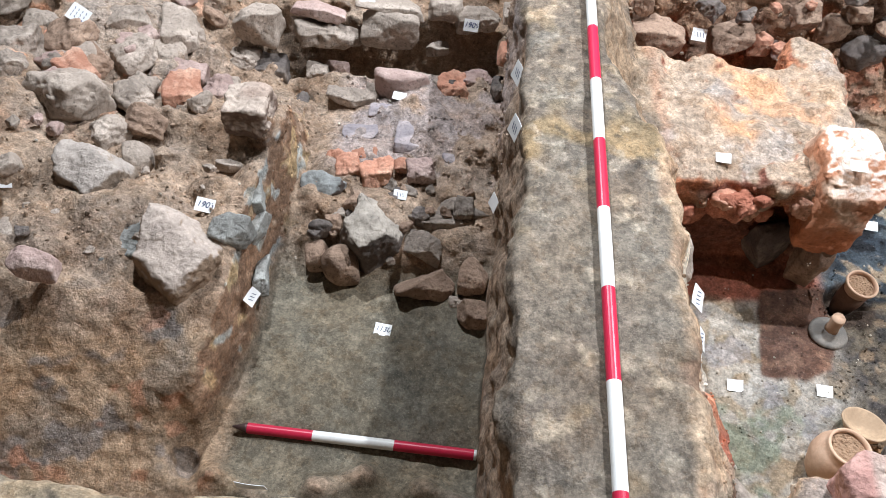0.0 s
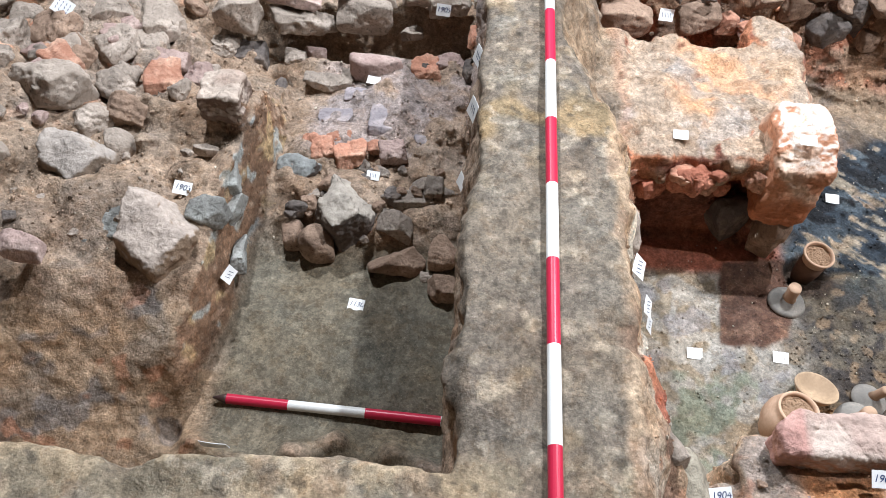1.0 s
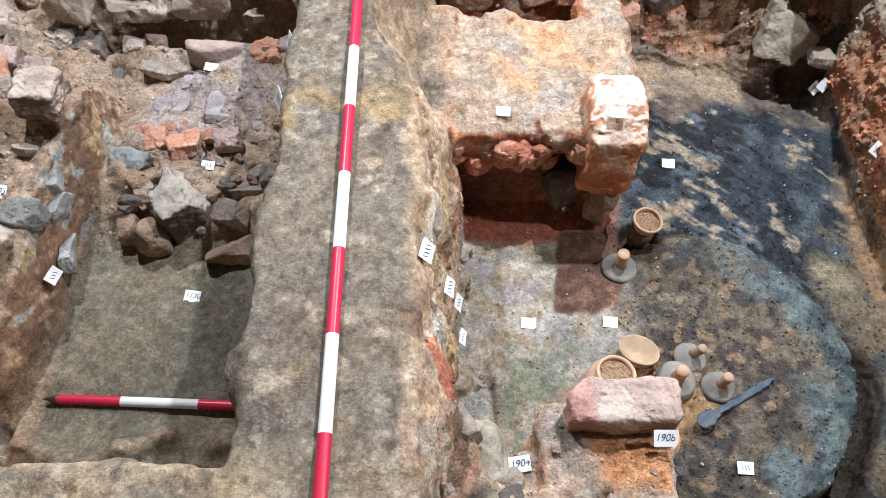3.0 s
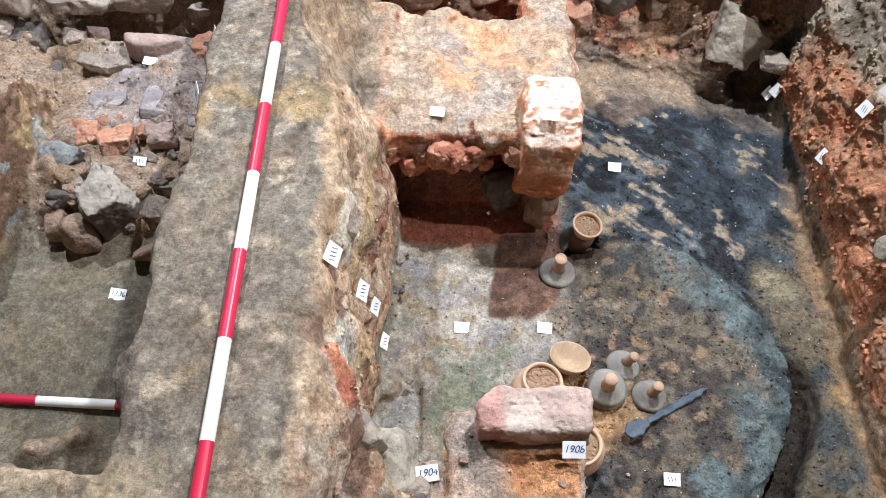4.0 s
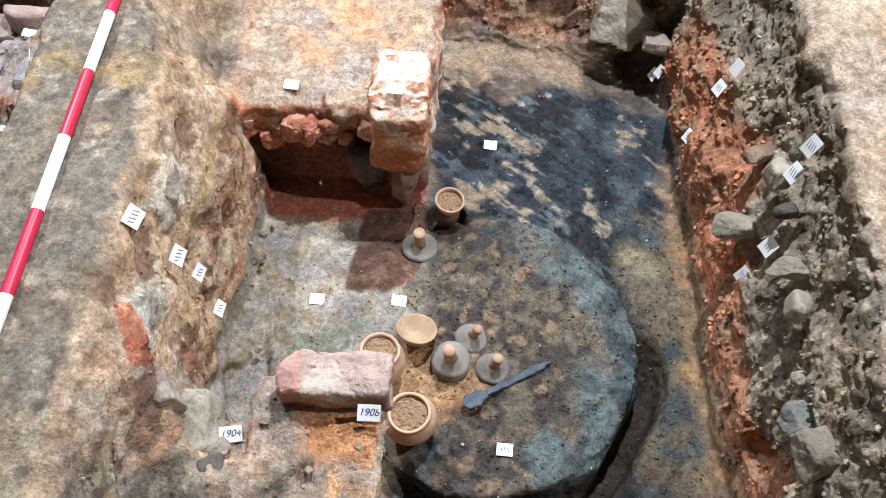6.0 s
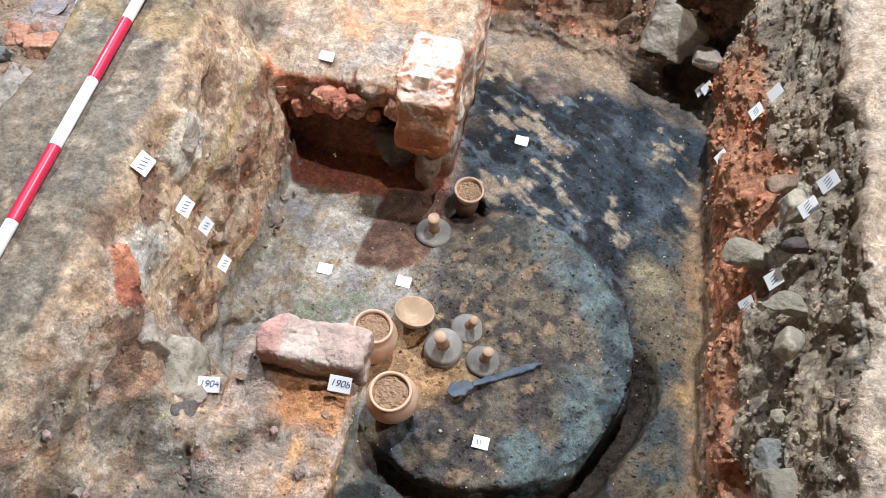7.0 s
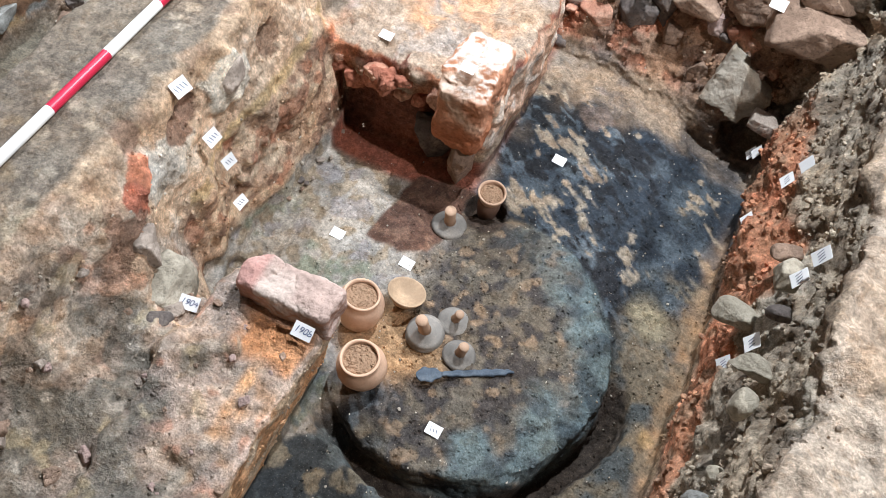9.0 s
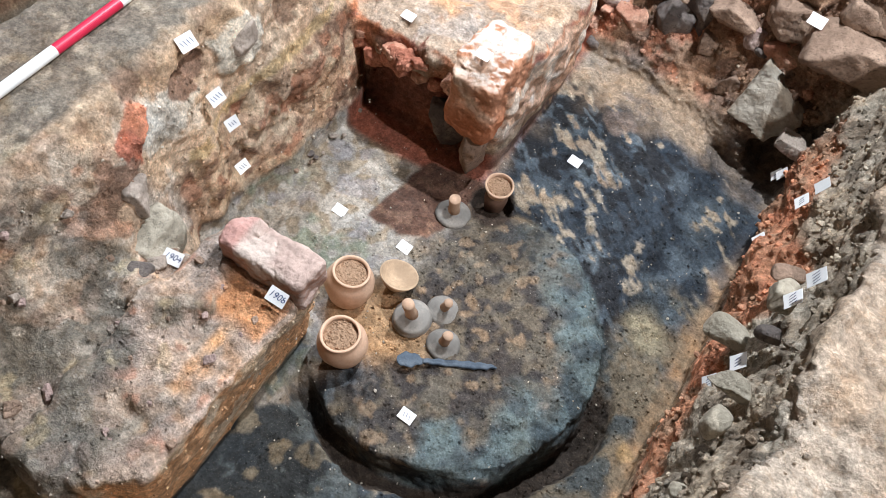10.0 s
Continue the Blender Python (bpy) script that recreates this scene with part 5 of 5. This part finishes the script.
fill_stones(10, 19, (0.285, 0.4), (0.37, 0.95), 0.006, 0.02, lambda x, y, rs: -0.645, (BROWN_STONE, STONE, DARK_STONE), "small stone at the foot of the balk")
stone("pink_slab", (-1.283, 0.527, -0.255), (0.077, 0.035, 0.031), -5, 1, PINK_STONE, "flat reddish slab jutting from the bank")
stone("cobble", (-1.179, 0.935, -0.332), (0.045, 0.052, 0.041), 5, 3, STONE, "rounded grey cobble among the rubble")
stone("cobble", (-1.316, 0.709, -0.341), (0.046, 0.049, 0.041), -8, 4, STONE, "rounded grey cobble among the rubble")
stone("flat_stone", (-1.187, 0.772, -0.349), (0.054, 0.035, 0.021), -1, 5, DARK_STONE, "flat dark stone with pitted face")
stone("cobble", (-1.390, 0.737, -0.340), (0.036, 0.027, 0.025), 7, 6, STONE, "small pale cobble in the bank")
stone("cobble", (-1.418, 0.659, -0.328), (0.040, 0.037, 0.028), 3, 7, STONE, "pale cobble in the bank")
stone("flat_stone", (-1.15, 0.65, -0.335), (0.1, 0.08, 0.04), 8, 8, BLUE_STONE, "broad bluish-grey stone set in the bank")
stone("stone", (-0.865, 0.702, -0.310), (0.059, 0.044, 0.047), -10, 10, BLUE_STONE, "bluish weathered stone beside the trench")
stone("stone", (-0.85, 0.85, -0.345), (0.04, 0.05, 0.035), 7, 11, BLUE_STONE, "blue-green stained stone in the trench side")
stone("stone", (-0.832, 0.8, -0.405), (0.03, 0.06, 0.045), -12, 12, BLUE_STONE, "grey-white stone in the trench side")
stone("stone", (-0.81, 0.71, -0.485), (0.026, 0.055, 0.035), 3, 13, BLUE_STONE, "whitish stone in the trench side")
stone("stone", (-1.205, 1.45, -0.5), (0.085, 0.06, 0.075), -4, 14, PINK_STONE, "angular pinkish stone over a dark gap")
stone("cobble", (-1.298, 1.387, -0.511), (0.048, 0.057, 0.039), 5, 15, STONE, "rounded grey cobble among the rubble")
stone("long_stone", (-1.123, 1.267, -0.477), (0.094, 0.042, 0.046), -5, 16, STONE, "long flat brown stone in rubble")
stone("dark_slab", (-1.265, 1.135, -0.431), (0.111, 0.050, 0.039), -6, 17, DARK_STONE, "dark flat slab among the rubble")
stone("stone", (-1.184, 1.074, -0.407), (0.051, 0.023, 0.026), 10, 18, DARK_STONE, "dark bluish stone among the rubble")
stone("stone", (-1.319, 1.045, -0.401), (0.062, 0.028, 0.037), 3, 19, STONE, "brown stone among the rubble")
stone("stone", (-1.456, 1.143, -0.400), (0.068, 0.072, 0.041), 5, 20, STONE, "pale greyish stone set in the bank")
stone("burnt_slab", (-1.401, 1.479, -0.482), (0.040, 0.091, 0.036), 5, 21, BURNT, "upright orange burnt clay slab")
stone("burnt_lump", (-1.364, 1.262, -0.453), (0.049, 0.047, 0.034), 3, 22, BURNT, "orange burnt clay lump")
stone("rubble_mass", (-1.595, 1.431, -0.452), (0.160, 0.099, 0.096), 0, 23, STONE, "pale rough mortared rubble mass")
stone("slab", (-1.278, 1.621, -0.442), (0.063, 0.109, 0.057), 8, 24, STONE, "pale upright slab in the rubble")
stone("slab", (-1.351, 1.605, -0.460), (0.043, 0.093, 0.039), -8, 25, PINK_STONE, "pinkish slab in the rubble")
stone("stone", (-1.687, 1.532, -0.394), (0.065, 0.063, 0.052), -5, 26, STONE, "pale brown stone in the rubble")
stone("blue_slab", (-1.731, 1.305, -0.407), (0.044, 0.199, 0.026), 8, 27, BLUE_STONE, "smooth blue-grey slab in the rubble")
stone("stone", (-1.665, 1.376, -0.403), (0.049, 0.058, 0.035), -8, 28, STONE, "pale stone in the rubble")
stone("stone", (-1.089, 1.444, -0.507), (0.045, 0.039, 0.027), 4, 29, STONE, "grey stone beside a dark hole")
stone("stone", (-1.196, 1.600, -0.535), (0.049, 0.053, 0.029), 0, 30, BLUE_STONE, "pale bluish stone in the slope")
stone("stone", (-1.448, 1.595, -0.394), (0.085, 0.048, 0.051), 11, 31, STONE, "pale rough stone in the rubble")
stone("cobble", (-0.622, 0.811, -0.560), (0.057, 0.059, 0.063), 9, 33, BROWN_STONE, "upright rounded cobble in the trench")
stone("cobble", (-0.695, 0.850, -0.569), (0.041, 0.046, 0.041), 12, 34, BROWN_STONE, "rounded cobble in the trench")
stone("stone", (-0.392, 0.876, -0.544), (0.065, 0.044, 0.052), -7, 36, TRENCH_STONE, "dark reddish stone in the trench")
stone("stone", (-0.367, 0.961, -0.529), (0.079, 0.041, 0.040), 12, 37, TRENCH_STONE, "dark flat angular stone in the trench")
stone("stone", (-0.461, 1.000, -0.524), (0.048, 0.038, 0.028), 6, 38, TRENCH_STONE, "small dark stone in the trench")
stone("stone", (-0.313, 1.009, -0.527), (0.063, 0.040, 0.044), -11, 39, TRENCH_STONE, "dark angular stone in the trench")
stone("stone", (-0.231, 1.015, -0.531), (0.038, 0.039, 0.034), -3, 40, TRENCH_STONE, "small dark stone by the balk")
stone("slanted_slab", (-0.366, 0.777, -0.589), (0.085, 0.041, 0.043), 12, 41, BROWN_STONE, "slanted flat stone over a dark gap")
stone("stone", (-0.239, 0.803, -0.559), (0.050, 0.053, 0.040), -12, 42, BROWN_STONE, "brown stone against the balk")
stone("stone", (-0.232, 0.692, -0.587), (0.054, 0.045, 0.054), -4, 43, BROWN_STONE, "rounded brown stone against the balk")
stone("stone", (-0.277, 0.740, -0.602), (0.032, 0.020, 0.016), 3, 44, STONE, "small flat brown stone")
stone("burnt_brick", (-0.422, 1.121, -0.477), (0.048, 0.044, 0.038), 7, 45, PINK_STONE, "squared burnt brick, soot-dark in front")
stone("burnt_lump", (-0.547, 1.096, -0.475), (0.066, 0.05, 0.05), 11, 46, BURNT, "cracked orange burnt clay lump")
stone("burnt_lump", (-0.632, 1.101, -0.481), (0.05, 0.045, 0.04), 0, 47, BURNT, "cracked orange burnt clay lump")
stone("burnt_lump", (-0.673, 1.147, -0.485), (0.05, 0.03, 0.03), 10, 48, BURNT, "small orange burnt clay lump")
stone("burnt_lump", (-0.588, 1.169, -0.495), (0.05, 0.03, 0.03), 1, 49, BURNT, "small orange burnt clay lump")
stone("burnt_lump", (-0.479, 1.137, -0.486), (0.024, 0.032, 0.020), 0, 50, BURNT, "small orange burnt clay lump")
stone("upright_cobble", (-0.293, 1.234, -0.509), (0.029, 0.039, 0.043), 11, 51, BLUE_STONE, "grey cobble standing on end")
stone("pink_boulder", (-0.520, 1.494, -0.494), (0.103, 0.047, 0.072), 6, 52, PINK_STONE, "large smooth pinkish boulder")
stone("crumbled_brick", (-0.344, 1.529, -0.505), (0.063, 0.073, 0.051), 2, 53, BURNT, "crumbled reddish brick mass")
stone("crumbled_brick", (-0.270, 1.574, -0.511), (0.048, 0.057, 0.039), -8, 54, PINK_STONE, "crumbled pinkish brick behind the hearth")
stone("brick_end", (-0.188, 1.568, -0.384), (0.031, 0.052, 0.037), -1, 55, BURNT, "reddish brick end against the balk")
stone("stone", (-0.193, 1.525, -0.484), (0.038, 0.058, 0.038), -9, 56, DARK_STONE, "dark stone against the balk")
stone("flat_stone", (-0.697, 1.445, -0.507), (0.089, 0.046, 0.027), -11, 57, STONE, "flat grey stone by the hearth")
stone("stone", (-0.615, 1.462, -0.507), (0.028, 0.048, 0.025), -8, 58, STONE, "narrow brown stone by the hearth")
stone("dark_stone", (-0.844, 1.419, -0.530), (0.030, 0.042, 0.021), 3, 59, DARK_STONE, "small dark blue stone by the hearth")
stone("dark_slab", (-0.993, 1.568, -0.537), (0.117, 0.053, 0.047), -6, 60, DARK_STONE, "dark flat slab under the rear wall")
stone("stone", (-0.819, 1.578, -0.525), (0.049, 0.036, 0.029), -4, 61, STONE, "pale chipped stone under the wall")
stone("stone", (-0.747, 1.609, -0.527), (0.044, 0.027, 0.026), 9, 62, PINK_STONE, "pale chipped stone under the wall")
stone("wall_stone", (-1.014, 1.632, -0.385), (0.100, 0.054, 0.070), 1, 63, STONE, "grey boulder in the rear wall")
stone("wall_stone", (-0.787, 1.660, -0.428), (0.111, 0.050, 0.044), 12, 64, STONE, "ragged pale flat stone in the rear wall")
stone("wall_stone", (-0.580, 1.687, -0.414), (0.122, 0.055, 0.073), 8, 65, STONE, "pale boulder in the rear wall")
stone("wall_stone", (-0.824, 1.686, -0.365), (0.104, 0.047, 0.030), -3, 66, PINK_STONE, "reddish flat stone in the rear wall")
stone("wall_stone", (-0.602, 1.721, -0.346), (0.133, 0.060, 0.028), 1, 67, STONE, "pale flat stone in the rear wall")
stone("wall_stone", (-0.397, 1.769, -0.378), (0.083, 0.037, 0.043), 4, 68, STONE, "pale stone in the rear wall")
stone("wall_stone", (-0.279, 1.760, -0.398), (0.093, 0.042, 0.044), 0, 69, STONE, "pale stone in the rear wall")
stone("wall_stone", (-0.422, 1.714, -0.504), (0.046, 0.029, 0.032), 6, 70, STONE, "small pale stone in the rear wall")
stone("wall_stone", (-0.179, 1.732, -0.345), (0.033, 0.052, 0.030), -1, 71, STONE, "narrow brown stone in the rear wall")
stone("small_brick", (-0.927, 0.941, -0.328), (0.040, 0.018, 0.024), 5, 72, STONE, "small pale brick fragment")
stone("bank_stone", (1.673, 0.695, -0.100), (0.043, 0.044, 0.040), 3, 73, BANK_STONE, "pale angular stone jutting from the bank")
stone("bank_cobble", (1.633, 0.677, -0.295), (0.060, 0.041, 0.037), -2, 74, BANK_STONE, "rounded stone jutting over a dark hollow")
stone("bank_stone", (1.668, 0.446, -0.143), (0.062, 0.029, 0.026), 3, 75, BANK_STONE, "flat triangular stone jutting from the bank")
stone("bank_cobble", (1.663, 0.348, -0.134), (0.029, 0.041, 0.037), -8, 76, BANK_STONE, "pale oval cobble in the bank")
stone("bank_cobble", (1.668, 0.203, -0.205), (0.023, 0.021, 0.019), 13, 77, BANK_STONE, "small brown cobble in the bank")
stone("bank_stone", (1.66, 0.11, -0.235), (0.058, 0.055, 0.05), -5, 78, BLUE_STONE, "bluish-white angular stone in the bank")
stone("bank_stone", (1.653, 0.025, -0.160), (0.055, 0.056, 0.051), 6, 79, BANK_STONE, "brown blocky stone in the bank")
stone("bank_cobble", (1.680, 0.602, -0.118), (0.034, 0.023, 0.022), 14, 80, DARK_STONE, "brown cobble in the bank")
stone("bank_cobble", (1.680, 0.823, -0.176), (0.047, 0.028, 0.026), 14, 81, BROWN_STONE, "reddish lump in the bank")
stone("corner_stone", (1.595, 1.580, -0.499), (0.064, 0.049, 0.026), -7, 84, STONE, "small flat pale stone in the dark corner")
stone("rear_stone", (1.323, 1.715, -0.521), (0.042, 0.032, 0.063), 4, 85, BROWN_STONE, "crumbling pale stone in the rear bank")
stone("rear_block", (1.597, 1.720, -0.195), (0.159, 0.123, 0.096), 6, 86, BROWN_STONE, "large brown block in the rear bank")
stone("rear_stone", (1.399, 1.795, -0.228), (0.101, 0.078, 0.087), 7, 87, BROWN_STONE, "long brown stone in the rear bank")
stone("rear_stone", (1.225, 1.795, -0.314), (0.093, 0.071, 0.052), -10, 88, BROWN_STONE, "pale lumpy stone in the rear bank")
stone("rear_stone", (1.322, 1.775, -0.345), (0.060, 0.046, 0.045), 7, 89, PINK_STONE, "pale pinkish stone in the rear bank")
stone("rear_stone", (1.430, 1.765, -0.345), (0.082, 0.063, 0.069), 12, 90, BURNT, "reddish stone in the rear bank")
stone("rear_stone", (0.786, 1.815, -0.605), (0.090, 0.069, 0.067), -5, 91, BURNT, "pale orange stone in the rear bank")
stone("rear_stone", (0.908, 1.805, -0.518), (0.072, 0.055, 0.069), 15, 92, BURNT, "orange-brown stone in the rear bank")
stone("rear_stone", (1.046, 1.825, -0.472), (0.086, 0.066, 0.093), 2, 93, DARK_STONE, "dark reddish stone in the rear bank")
stone("rear_stone", (1.201, 1.795, -0.448), (0.058, 0.045, 0.041), 13, 94, BROWN_STONE, "brown stone in the rear bank")
stone("rear_stone", (1.124, 1.835, -0.382), (0.064, 0.049, 0.081), 3, 95, DARK_STONE, "dark brown stone in the rear bank")
stone("rear_block", (1.572, 1.800, -0.101), (0.110, 0.085, 0.058), 3, 96, BROWN_STONE, "brown boulder in the rear bank")
stone("rear_stone", (1.029, 1.785, -0.588), (0.066, 0.051, 0.042), -12, 97, PINK_STONE, "small pinkish stone in the rear bank")
stone("rear_stone", (0.590, 1.835, -0.458), (0.098, 0.075, 0.044), 7, 98, BROWN_STONE, "grey-brown stone in the rear bank")
stone("rear_stone", (0.700, 1.835, -0.463), (0.050, 0.038, 0.044), 5, 99, BURNT, "reddish stone in the rear bank")
stone("rear_stone", (0.818, 1.815, -0.474), (0.078, 0.060, 0.030), -9, 100, PINK_STONE, "flat pinkish stone in the rear bank")
stone("rear_stone", (0.812, 1.855, -0.344), (0.066, 0.051, 0.059), 5, 101, BROWN_STONE, "whitish stone in the rear bank")
stone("rear_stone", (0.936, 1.855, -0.389), (0.067, 0.052, 0.060), 11, 102, BROWN_STONE, "mottled stone in the rear bank")
stone("rear_stone", (0.985, 1.855, -0.321), (0.063, 0.048, 0.036), 3, 103, BROWN_STONE, "pale stone in the rear bank")
stone("rear_stone", (0.274, 1.855, -0.364), (0.042, 0.032, 0.050), -7, 104, BROWN_STONE, "grey stone in the rear bank")
stone("rear_stone", (0.340, 1.815, -0.444), (0.099, 0.077, 0.072), -6, 105, BROWN_STONE, "grey-brown stone beside the balk")
